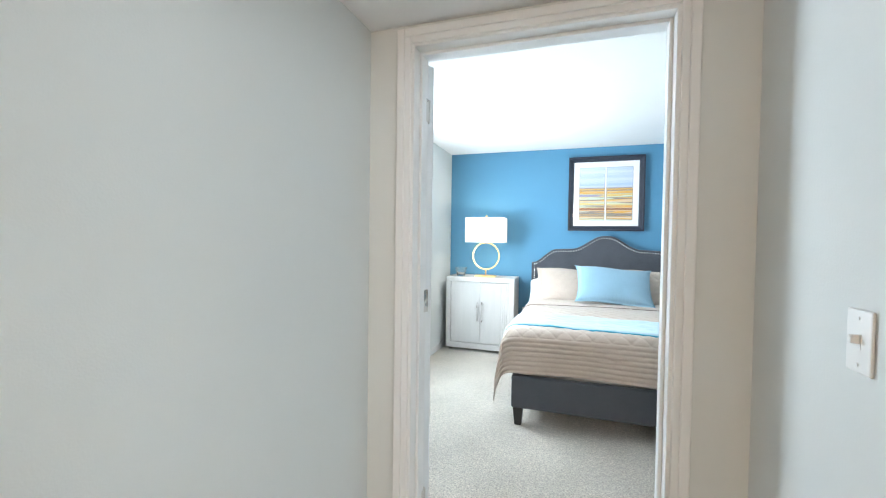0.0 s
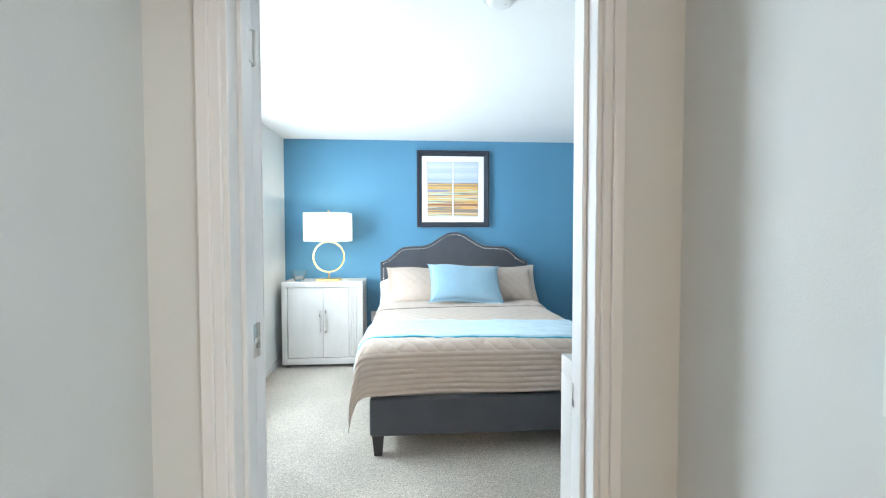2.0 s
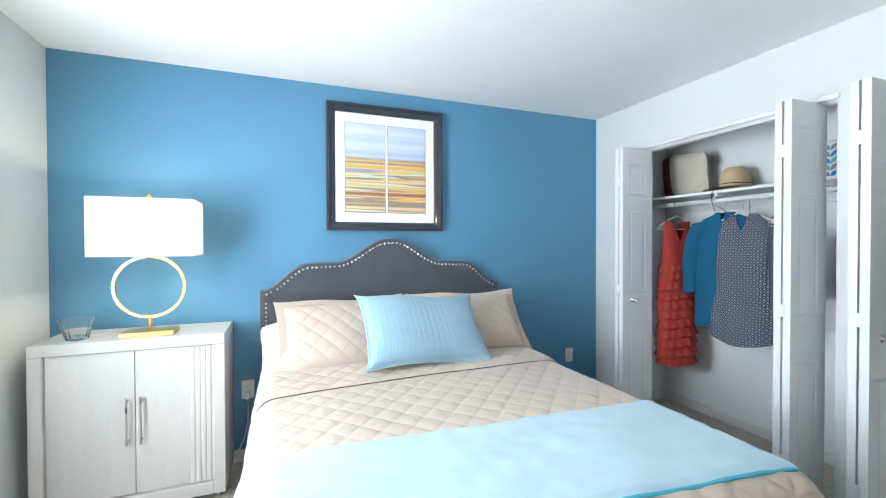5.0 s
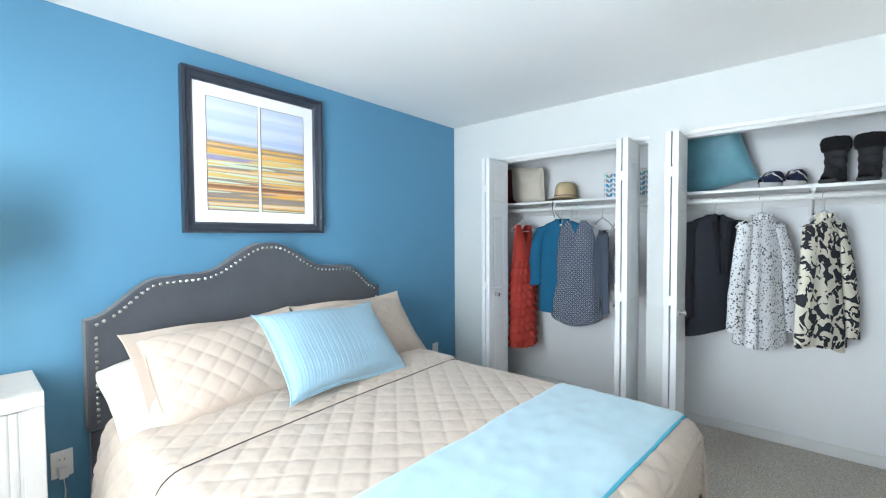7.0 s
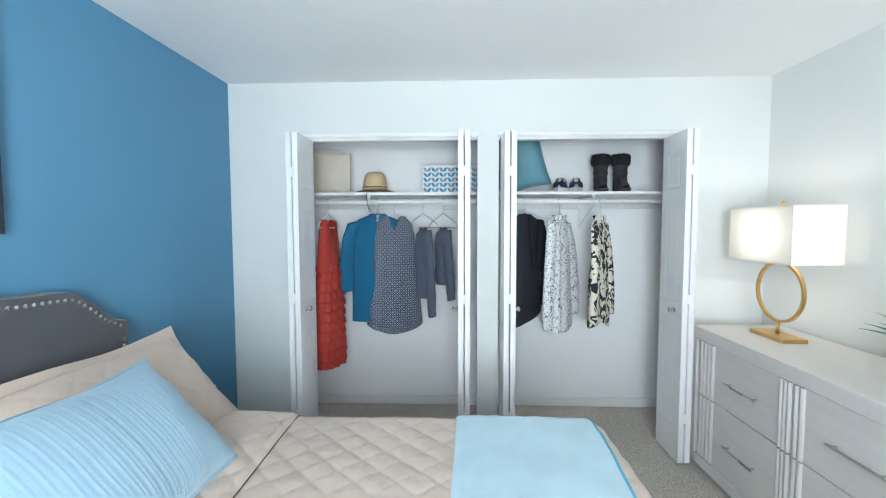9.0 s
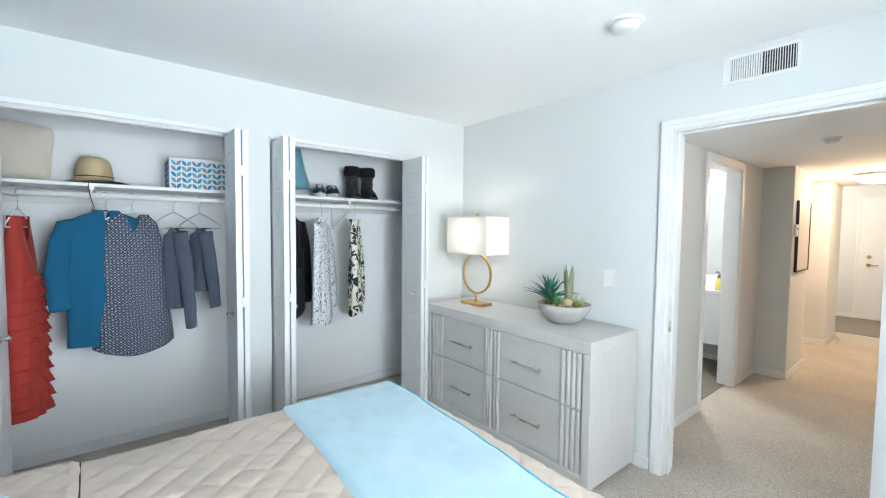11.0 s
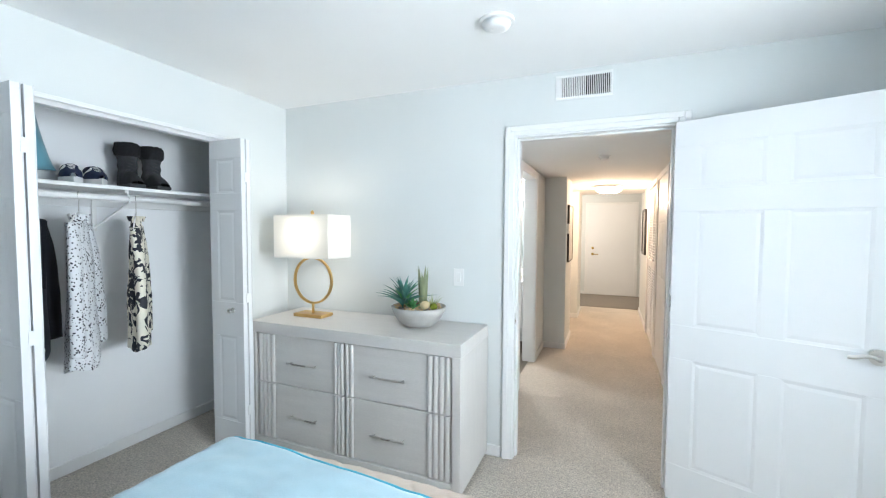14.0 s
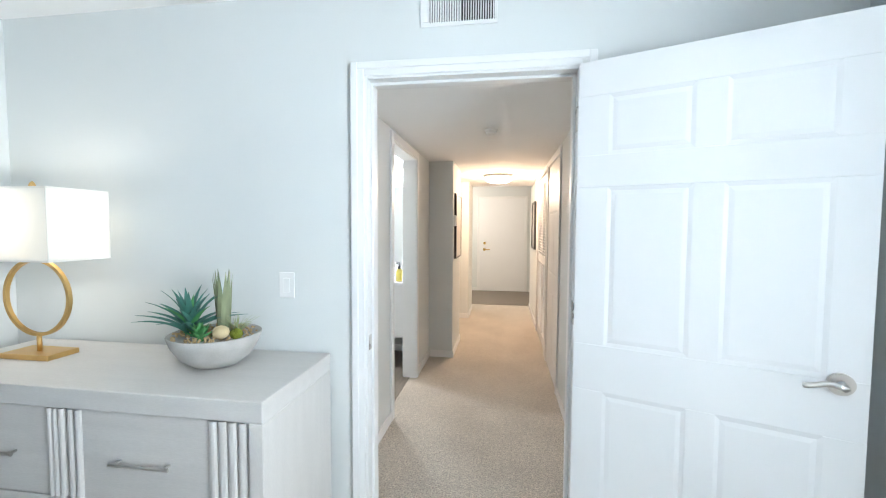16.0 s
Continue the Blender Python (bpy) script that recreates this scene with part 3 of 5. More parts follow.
def throw_pt(a, b, lift):
    u = (a - 0.5) * 2 * 0.98
    v = 1.125 + 0.03 * u + b * (0.515 + 0.04 * u) + 0.012 * math.sin(u * 2.2 + 0.5)
    p = smooth_quilt(u, v)
    wr = 0.006 * noise.noise(Vector((u * 5, v * 9, 2.0))) + 0.004 * noise.noise(Vector((u * 14, v * 20, 5.0)))
    e = 0.004
    n = (smooth_quilt(u + e, v) - p).cross(smooth_quilt(u, v + e) - p)
    n = -n.normalized() if n.length > 1e-9 else Vector((0, 0, 1))
    if n.z < -0.3:
        n = -n
    return p + n * (lift + wr)


part("cloth", sheet(170, 50, lambda a, b: throw_pt(a, b, 0.020 * min(1, 14 * min(b, 1 - b) + 0.45))), AQUA, throw, smooth=True)
part("hem", tube(bmesh.new(), [throw_pt(k / 90, 1.0, 0.008) for k in range(91)], 0.006, 8), AQUA_EDGE, throw, "deeper teal hem", True)


# ---- pillows ----
def pillow(w, h, t, flange, ribs="", seg=64, sag=0.0, ear=-0.07):
    """A stuffed pillow lying in the xz plane, front towards -y."""
    def f(side):
        def g(a, b):
            x, z = (a - 0.5) * 2, (b - 0.5) * 2
            ix = max(0.0, 1 - (abs(x) / (1 - flange / w * 2)) ** 2.6) if abs(x) < 1 - flange / w * 2 else 0
            iz = max(0.0, 1 - (abs(z) / (1 - flange / h * 2)) ** 2.6) if abs(z) < 1 - flange / h * 2 else 0
            th = t / 2 * (ix * iz) ** 0.42
            k = 0.0
            if ribs == "quilt" and th > 0.004:
                p, q = (x * w / 2 + z * h / 2) / 0.10, (x * w / 2 - z * h / 2) / 0.10
                k = 0.008 * (abs(math.sin(math.pi * p)) * abs(math.sin(math.pi * q))) ** 0.3
            if ribs == "ribbed" and th > 0.004:
                k = 0.005 * abs(math.sin(math.pi * x * w / 2 / 0.016)) ** 0.8
            k += 0.006 * noise.noise(Vector((x * 2.3, z * 2.3, t * 50 + side)))
            pull = 1 - 0.05 * (1 - abs(z) ** 2) * abs(x) ** 3
            pz = 1 - 0.06 * (1 - abs(x) ** 2) * abs(z) ** 3
            pull *= 1 + ear * z ** 6
            pz *= 1 + ear * x ** 6
            return Vector((x * w / 2 * pull, side * (th + k + 0.003) + 0.012 * math.sin(x * 5) * (abs(z) ** 6), z * h / 2 * pz - sag * (x * x)))
        return g
    bm = bmesh.new()
    grids = [[[bm.verts.new(f(side)(i / seg, j / seg)) for i in range(seg + 1)] for j in range(seg + 1)] for side in (-1, 1)]
    for G in grids:
        for A, B in zip(G, G[1:]):
            for i in range(seg):
                bm.faces.new((A[i], A[i + 1], B[i + 1], B[i]))
    loop = [(0, i) for i in range(seg)] + [(j, seg) for j in range(seg)] + [(seg, i) for i in range(seg, 0, -1)] + [(j, 0) for j in range(seg, 0, -1)]
    for (j, i), (j2, i2) in zip(loop, loop[1:] + loop[:1]):
        bm.faces.new((grids[0][j][i], grids[0][j2][i2], grids[1][j2][i2], grids[1][j][i]))
    bmesh.ops.recalc_face_normals(bm, faces=bm.faces)
    return bm


def put_pillow(name, label, bm, material, m, group="", edge=None):
    """edge: half width and half height of a stitched border line on the front."""
    ob = thing(name, label, "pillow", group=group)
    ob.matrix_world = m
    part("cover", bm, material, ob, smooth=True)
    if edge:
        w, h = edge
        line = [(w * (abs(math.cos(t)) ** 0.35) * (1 if math.cos(t) > 0 else -1), -0.017, h * (abs(math.sin(t)) ** 0.35) * (1 if math.sin(t) > 0 else -1)) for t in [2 * math.pi * k / 96 + 0.01 for k in range(96)]]
        part("border_seam", tube(bmesh.new(), line, 0.0025, 6, closed=True), material, ob, smooth=True)
    return ob


put_pillow("pillow", "white bed pillow under the quilted sham", pillow(0.74, 0.48, 0.20, 0.01), SHEET, pose(0.225, 5.73, 0.75, -58, 0, 4))
put_pillow("pillow_sham", "beige quilted pillow sham with flat border", pillow(0.77, 0.52, 0.20, 0.05, "quilt", 110, ear=0.015), QUILT, pose(0.325, 5.665, 0.825, -42, 0, 3), "shams against the headboard", (0.330, 0.206))
put_pillow("pillow_sham", "beige quilted pillow sham with flat border", pillow(0.77, 0.52, 0.20, 0.05, "quilt", 110, ear=0.015), QUILT, pose(1.105, 5.675, 0.83, -42, 0, -4), "shams against the headboard", (0.330, 0.206))
put_pillow("throw_pillow", "pale blue ribbed lumbar pillow on the bed", pillow(0.71, 0.44, 0.17, 0.014, "ribbed", 110, ear=0.04), SKYCLOTH, pose(0.715, 5.41, 0.885, -42, 4, 6))


# ---- furniture ----
def reeds(bm, x0, x1, n, y, z0, z1):
    """Upright half-round flutes on a front that faces y+."""
    w = (x1 - x0) / n
    for k in range(n):
        xc = x0 + w * (k + 0.5)
        prof = [(xc - w / 2 + 0.001, y)] + [(xc - (w / 2 - 0.001) * math.cos(math.pi * j / 6), y + 0.011 * math.sin(math.pi * j / 6)) for j in range(1, 6)] + [(xc + w / 2 - 0.001, y)]
        lo = [bm.verts.new((px, py, z0)) for px, py in prof]
        hi = [bm.verts.new((px, py, z1)) for px, py in prof]
        for a in range(len(prof) - 1):
            bm.faces.new((lo[a], lo[a + 1], hi[a + 1], hi[a]))
        bm.faces.new(lo[::-1])
        bm.faces.new(hi)
    bmesh.ops.recalc_face_normals(bm, faces=bm.faces)
    return bm


def bar_handle(parent, a, b, out, r=0.0055):
    """A bar pull from a to b, standing off along out."""
    a, b, out = Vector(a), Vector(b), Vector(out)
    d = (b - a).normalized()
    bm = cyl(bmesh.new(), a + out, b + out, r, 12)
    for p in (a + d * 0.018, b - d * 0.018):
        cyl(bm, p, p + out, r * 0.85, 10)
    return part("bar_handle", bm, NICKEL, parent, "brushed nickel bar handle")


dr = thing("dresser", "whitewashed wood dresser with four drawers and reeded strips", "dresser", (0.826, 2.600, 0))
W, D, T = 1.494, 0.515, 0.862
part("top", boxes((0, W, 0, D, T - 0.072, T), bevel=0.004, seg=2), CASE, dr)
part("side_panel", boxes((0, 0.05, 0, D, 0.03, T - 0.072), bevel=0.003), CASE_V, dr)
part("side_panel", boxes((W - 0.05, W, 0, D, 0.03, T - 0.072), bevel=0.003), CASE_V, dr)
part("bottom_rail", boxes((0.05, W - 0.05, 0.02, D, 0.03, 0.092), bevel=0.003), CASE, dr)
part("back_panel", boxes((0.05, W - 0.05, 0.0, 0.012, 0.092, T - 0.072)), CASE, dr)
part("carcass", boxes((0.05, W - 0.05, 0.012, D - 0.06, 0.092, T - 0.072)), CASE, dr)
for x, y in ((0.06, 0.06), (W - 0.06, 0.06), (0.06, D - 0.06), (W - 0.06, D - 0.06)):
    part("foot", cyl(bmesh.new(), (x, y, 0), (x, y, 0.03), 0.02, 16), DARKWOOD, dr)
zs = ((0.095, 0.461), (0.466, T - 0.077))
half = (W - 0.1) / 2
for c in range(2):
    xa = 0.05 + c * half + 0.003
    xb = 0.05 + (c + 1) * half - 0.003
    for z0, z1 in zs:
        dw = part("drawer", boxes((xa, xb, D - 0.06, D - 0.016, z0, z1), bevel=0.002), CASE, dr)
        r0, r1 = (xa + 0.010, xa + 0.150) if c == 0 else (xa + 0.004, xa + 0.074)
        part("reeded_strip", reeds(bmesh.new(), r0, r1, 4 if c == 0 else 3, D - 0.016, z0 + 0.002, z1 - 0.002), CASE_V, dw, smooth=False)
        if c == 0:
            part("reeded_strip", reeds(bmesh.new(), xb - 0.060, xb - 0.002, 2, D - 0.016, z0 + 0.002, z1 - 0.002), CASE_V, dw)
        else:
            part("reeded_strip", reeds(bmesh.new(), xb - 0.150, xb - 0.012, 4, D - 0.016, z0 + 0.002, z1 - 0.002), CASE_V, dw)
        cx = (r1 + (xb - 0.060 if c == 0 else xb - 0.150)) / 2
        bar_handle(dw, (cx - 0.112, D - 0.016, (z0 + z1) / 2 - 0.010), (cx + 0.112, D - 0.016, (z0 + z1) / 2 - 0.010), (0, 0.028, 0))

# nightstand cabinet: front faces y-
ns = thing("nightstand", "whitewashed two-door nightstand cabinet beside the bed", "nightstand", (-1.123, 5.70, 0))
W, D, T = 0.814, 0.365, 0.882
part("top", boxes((0, W, 0, D, T - 0.055, T), bevel=0.004, seg=2), CASE, ns)
part("side_panel", boxes((0, 0.055, 0, D, 0.035, T - 0.055), bevel=0.003), CASE_V, ns)
part("side_panel", boxes((W - 0.055, W, 0, D, 0.035, T - 0.055), bevel=0.003), CASE_V, ns)
part("bottom_rail", boxes((0.055, W - 0.055, 0, D, 0.035, 0.10), bevel=0.003), CASE, ns)
part("carcass", boxes((0.055, W - 0.055, 0.06, D, 0.10, T - 0.055)), CASE, ns)
for x, y in ((0.05, 0.05), (W - 0.05, 0.05), (0.05, D - 0.05), (W - 0.05, D - 0.05)):
    part("foot", boxes((x - 0.018, x + 0.018, y - 0.018, y + 0.018, 0, 0.035), bevel=0.002), NICKEL, ns)
for c in range(2):
    xa, xb = 0.058 + c * 0.3550, 0.058 + (c + 1) * 0.3550 - 0.003
    dd = part("door", boxes((xa, xb, 0.018, 0.06, 0.104, T - 0.059), bevel=0.002), CASE_V, ns)
    rb = bmesh.new()
    reeds(rb, 0, 0.10, 4, 0, 0.106, T - 0.061)
    bmesh.ops.scale(rb, verts=rb.verts, vec=(1, 0.5, 1))
    bmesh.ops.rotate(rb, verts=rb.verts, cent=(0, 0, 0), matrix=Matrix.Rotation(math.pi, 3, "Z"))
    bmesh.ops.translate(rb, verts=rb.verts, vec=((xa + 0.09 if c == 0 else xb - 0.015), 0.018, 0))
    if c:
        part("reeded_strip", rb, CASE_V, dd)
    else:
        rb.free()
    hx = xb - 0.028 if c == 0 else xa + 0.028
    bar_handle(dd, (hx, 0.018, 0.36), (hx, 0.018, 0.595), (0, -0.028, 0))


def table_lamp(at, turn=0.0):
    th = thing("table_lamp", "gold ring table lamp with white rectangular shade, lit", "table lamp", at, turn, "matching ring lamps")
    part("base", boxes((-0.12, 0.12, -0.065, 0.065, 0, 0.022), bevel=0.003), BRASS, th)
    part("stem", cyl(bmesh.new(), (0, 0, 0.022), (0, 0, 0.092), 0.009, 16), BRASS, th, smooth=True)
    part("socket", cyl(bmesh.new(), (0, 0, 0.40), (0, 0, 0.44), 0.012, 16), BRASS, th, smooth=True)
    bm = bmesh.new()
    n, R = 72, 0.158
    ring = []
    for k in range(n):
        a = 2 * math.pi * k / n
        ring.append([bm.verts.new(((R + dr_) * math.cos(a), dy_, 0.25 + (R + dr_) * math.sin(a))) for dr_, dy_ in ((-0.007, -0.008), (0.007, -0.008), (0.007, 0.008), (-0.007, 0.008))])
    for k in range(n):
        A, B = ring[k], ring[(k + 1) % n]
        for j in range(4):
            bm.faces.new((A[j], A[(j + 1) % 4], B[(j + 1) % 4], B[j]))
    bmesh.ops.recalc_face_normals(bm, faces=bm.faces)
    part("ring", bm, BRASS, th)
    w, d, z0, z1 = 0.225, 0.125, 0.415, 0.70
    def frame_ring(ow, od, iw, idp, za, zb):
        q = bmesh.new()
        loops = [[q.verts.new((sx * ww, sy * dd, z)) for sx, sy in ((-1, -1), (1, -1), (1, 1), (-1, 1))] for ww, dd, z in ((ow, od, za), (ow, od, zb), (iw, idp, zb), (iw, idp, za))]
        for k in range(4):
            A, B = loops[k], loops[(k + 1) % 4]
            for j in range(4):
                q.faces.new((A[j], A[(j + 1) % 4], B[(j + 1) % 4], B[j]))
        bmesh.ops.recalc_face_normals(q, faces=q.faces)
        return q
    sh = part("shade", frame_ring(w, d, w - 0.002, d - 0.002, z0, z1), SHADE, th, "white linen rectangular shade")
    e = 0.0018
    tape = mat("white_linen_binding", (0.8, 0.79, 0.76), 0.8)
    for z in (z0, z1):
        part("rim", frame_ring(w + e, d + e, w - 0.002 - e, d - 0.002 - e, z - 0.004, z + 0.004), tape, sh)
    for sx in (-w, w):
        for sy in (-d, d):
            part("corner_seam", boxes((sx - e, sx + e, sy - e, sy + e, z0 + 0.0042, z1 - 0.0042)), tape, sh)
    part("harp", tube(bmesh.new(), [(0.0, 0.05 * math.sin(math.pi * k / 12), 0.44 + 0.265 * k / 12) for k in range(13)], 0.002, 6), BRASS, th)
    part("finial", lathe(bmesh.new(), [(0.004, 0.69), (0.012, 0.70), (0.006, 0.708), (0.013, 0.718), (0.009, 0.73), (0.002, 0.738)], 16), BRASS, th, smooth=True)
    part("light_bulb", lathe(bmesh.new(), [(0.012, 0.44), (0.013, 0.47), (0.014, 0.475), (0.004, 0.48)], 12), PLASTIC, th)
    return th


table_lamp((-0.67, 5.82, 0.882))
table_lamp((2.03, 2.83, 0.862))

# ---- picture over the bed ----
def picture(at, w, h, frame_w, depth, fm, label):
    th = thing("framed_picture", label, "picture", at)
    bm = bmesh.new()
    steps = [(0, 0), (0, depth), (frame_w * 0.25, depth), (frame_w * 0.4, depth * 0.72), (frame_w * 0.8, depth * 0.6), (frame_w, depth * 0.3), (frame_w, 0)]
    corners = ((-1, -1), (1, -1), (1, 1), (-1, 1))
    loops = [[bm.verts.new((sx * (w / 2 - i), -d, sz * (h / 2 - i))) for sx, sz in corners] for i, d in steps]
    for A, B in zip(loops, loops[1:]):
        for k in range(4):
            bm.faces.new((A[k], A[(k + 1) % 4], B[(k + 1) % 4], B[k]))
    bmesh.ops.recalc_face_normals(bm, faces=bm.faces)
    part("picture_frame", bm, fm, th)
    return th


pic = picture((0.656, Y1 - 0.002, 1.869), 0.810, 0.850, 0.058, 0.045, mat("dark_navy_lacquer_frame", (0.026, 0.033, 0.052), 0.32, vary=0.1, coat=0.15), "abstract landscape diptych print in a dark frame")
part("mat_board", boxes((-0.352, 0.352, -0.012, -0.004, -0.371, 0.371)), mat("white_mat_board", (0.82, 0.82, 0.81), 0.85, vary=0.01), pic, "white mat board")


def stripes():
    m = bpy.data.materials.new("abstract_horizon_print")
    m.use_nodes = True
    n, l = links(m)
    tc = n.new("ShaderNodeTexCoord")
    mp = n.new("ShaderNodeMapping")
    mp.inputs["Scale"].default_value = (0.13, 1, 7.0)
    l.new(tc.outputs["Object"], mp.inputs[0])
    nz = n.new("ShaderNodeTexNoise")
    nz.inputs["Scale"].default_value, nz.inputs["Detail"].default_value = 2.0, 2.5
    l.new(mp.outputs[0], nz.inputs[0])
    sep = n.new("ShaderNodeSeparateXYZ")
    l.new(tc.outputs["Object"], sep.inputs[0])
    low = n.new("ShaderNodeValToRGB")
    cr = low.color_ramp
    cr.interpolation = "CONSTANT"
    cols = ((0.0, (0.22, 0.10, 0.05)), (0.36, (0.45, 0.17, 0.03)), (0.41, (0.62, 0.50, 0.34)), (0.45, (0.66, 0.36, 0.06)), (0.49, (0.24, 0.20, 0.17)), (0.52, (0.52, 0.62, 0.48)), (0.56, (0.62, 0.44, 0.13)), (0.59, (0.26, 0.24, 0.42)), (0.63, (0.66, 0.60, 0.42)), (0.68, (0.45, 0.18, 0.04)))
    cr.elements[0].color = (*cols[0][1], 1)
    cr.elements[1].position, cr.elements[1].color = cols[1][0], (*cols[1][1], 1)
    for p, c in cols[2:]:
        cr.elements.new(p).color = (*c, 1)
    l.new(nz.outputs[0], low.inputs[0])
    high = n.new("ShaderNodeValToRGB")
    cr = high.color_ramp
    cr.elements[0].position, cr.elements[0].color = 0.35, (0.34, 0.45, 0.68, 1)
    cr.elements[1].position, cr.elements[1].color = 0.65, (0.62, 0.66, 0.70, 1)
    l.new(nz.outputs[0], high.inputs[0])
    ad = n.new("ShaderNodeMath")
    ad.operation = "MULTIPLY_ADD"
    ad.inputs[1].default_value = 0.12
    l.new(nz.outputs[0], ad.inputs[0])
    l.new(sep.outputs[2], ad.inputs[2])
    gt = n.new("ShaderNodeMapRange")
    gt.inputs[1].default_value, gt.inputs[2].default_value = 0.125, 0.14
    l.new(ad.outputs[0], gt.inputs[0])
    mx = n.new("ShaderNodeMix")
    mx.data_type = "RGBA"
    l.new(gt.outputs[0], mx.inputs[0])
    l.new(low.outputs[0], mx.inputs[6])
    l.new(high.outputs[0], mx.inputs[7])
    l.new(mx.outputs[2], n["Principled BSDF"].inputs["Base Color"])
    n["Principled BSDF"].inputs["Roughness"].default_value = 0.6
    return m


ART = stripes()
for a, b in ((-0.282, -0.011), (0.011, 0.282)):
    part("print_border", boxes((a - 0.003, b + 0.003, -0.0138, -0.0118, -0.303, 0.303)), DARK, pic, "thin dark line round the print")
    part("print", boxes((a, b, -0.016, -0.0142, -0.300, 0.300)), ART, pic, "striped orange, cream and sky blue print")
gp = part("glass", boxes((-0.352, 0.352, -0.021, -0.019, -0.371, 0.371)), glass_mat("picture_glass"), pic)
gp.visible_shadow = False

# ---- closet shelves and rods ----
SHX = 2.72
sh = thing("closet_shelf", "white closet shelf running along both closets", "shelf", (0, 0, 0))
part("board", boxes((SHX, XB - 0.001, Y0 + 0.002, 5.898, 1.69, 1.71), bevel=0.002), TRIM, sh)
part("cleat", boxes((XB - 0.02, XB - 0.001, Y0 + 0.016, 5.885, 1.60, 1.69), bevel=0.002), TRIM, sh)
for y in (3.60, 4.36, 5.2):
    br = boxes((SHX + 0.01, XB - 0.021, y - 0.011, y + 0.011, 1.672, 1.69), (XB - 0.035, XB - 0.021, y - 0.011, y + 0.011, 1.45, 1.672))
    tube(br, [(SHX + 0.01, y, 1.675), (SHX - 0.015, y, 1.645), (SHX - 0.01, y, 1.622), (XB - 0.03, y, 1.47)], 0.006, 8)
    part("bracket", br, PLASTIC, sh, "white metal bracket")
rod = tagged(new("closet_rod", finish("closet_rod", cyl(bmesh.new(), (SHX + 0.015, Y0 + 0.002, 1.640), (SHX + 0.015, 5.898, 1.640), 0.017, 20), PLASTIC, True)), "white round hanging rod under the closet shelf", "closet rod")
RX, RZ = SHX + 0.015, 1.657


# ---- clothes ----
def pattern(name, base, ink, kind, scale):
    m = bpy.data.materials.new(name)
    m.use_nodes = True
    n, l = links(m)
    tc = n.new("ShaderNodeTexCoord")
    b = n["Principled BSDF"]
    b.inputs["Roughness"].default_value = 0.85
    mx = n.new("ShaderNodeMix")
    mx.data_type = "RGBA"
    mx.inputs[6].default_value, mx.inputs[7].default_value = (*base, 1), (*ink, 1)
    step = n.new("ShaderNodeMath")
    if kind == "dots":
        v = n.new("ShaderNodeTexVoronoi")
        v.inputs["Scale"].default_value = scale
        l.new(tc.outputs["Object"], v.inputs[0])
        big = n.new("ShaderNodeTexNoise")
        big.inputs["Scale"].default_value = scale * 0.35
        l.new(tc.outputs["Object"], big.inputs[0])
        sub = n.new("ShaderNodeMath")
        sub.operation = "MULTIPLY"
        sub.inputs[1].default_value = 0.64
        l.new(big.outputs[0], sub.inputs[0])
        step.operation = "LESS_THAN"
        l.new(v.outputs["Distance"], step.inputs[0])
        l.new(sub.outputs[0], step.inputs[1])
    elif kind == "floral":
        w = n.new("ShaderNodeTexNoise")
        w.inputs["Scale"].default_value, w.inputs["Detail"].default_value = scale, 2.0
        w.inputs["Distortion"].default_value = 1.0
        l.new(tc.outputs["Object"], w.inputs[0])
        step.operation = "GREATER_THAN"
        step.inputs[1].default_value = 0.515
        l.new(w.outputs[0], step.inputs[0])
    else:
        s2 = n.new("ShaderNodeSeparateXYZ")
        l.new(tc.outputs["Object"], s2.inputs[0])
        terms = []
        for sign in (1, -1):
            ad = n.new("ShaderNodeMath")
            ad.operation = "MULTIPLY_ADD"
            ad.inputs[1].default_value = sign
            l.new(s2.outputs[2], ad.inputs[0])
            l.new(s2.outputs[0], ad.inputs[2])
            sc = n.new("ShaderNodeMath")
            sc.operation = "MULTIPLY"
            sc.inputs[1].default_value = scale
            l.new(ad.outputs[0], sc.inputs[0])
            si = n.new("ShaderNodeMath")
            si.operation = "SINE"
            l.new(sc.outputs[0], si.inputs[0])
            terms.append(si)
        pr = n.new("ShaderNodeMath")
        pr.operation = "MULTIPLY"
        l.new(terms[0].outputs[0], pr.inputs[0])
        l.new(terms[1].outputs[0], pr.inputs[1])
        ab = n.new("ShaderNodeMath")
        ab.operation = "ABSOLUTE"
        l.new(pr.outputs[0], ab.inputs[0])
        pp = n.new("ShaderNodeMath")
        pp.operation = "PINGPONG"
        pp.inputs[1].default_value = 0.5
        l.new(ab.outputs[0], pp.inputs[0])
        step.operation = "LESS_THAN"
        step.inputs[1].default_value = 0.07
        l.new(pp.outputs[0], step.inputs[0])
    l.new(step.outputs[0], mx.inputs[0])
    l.new(mx.outputs[2], b.inputs["Base Color"])
    return m


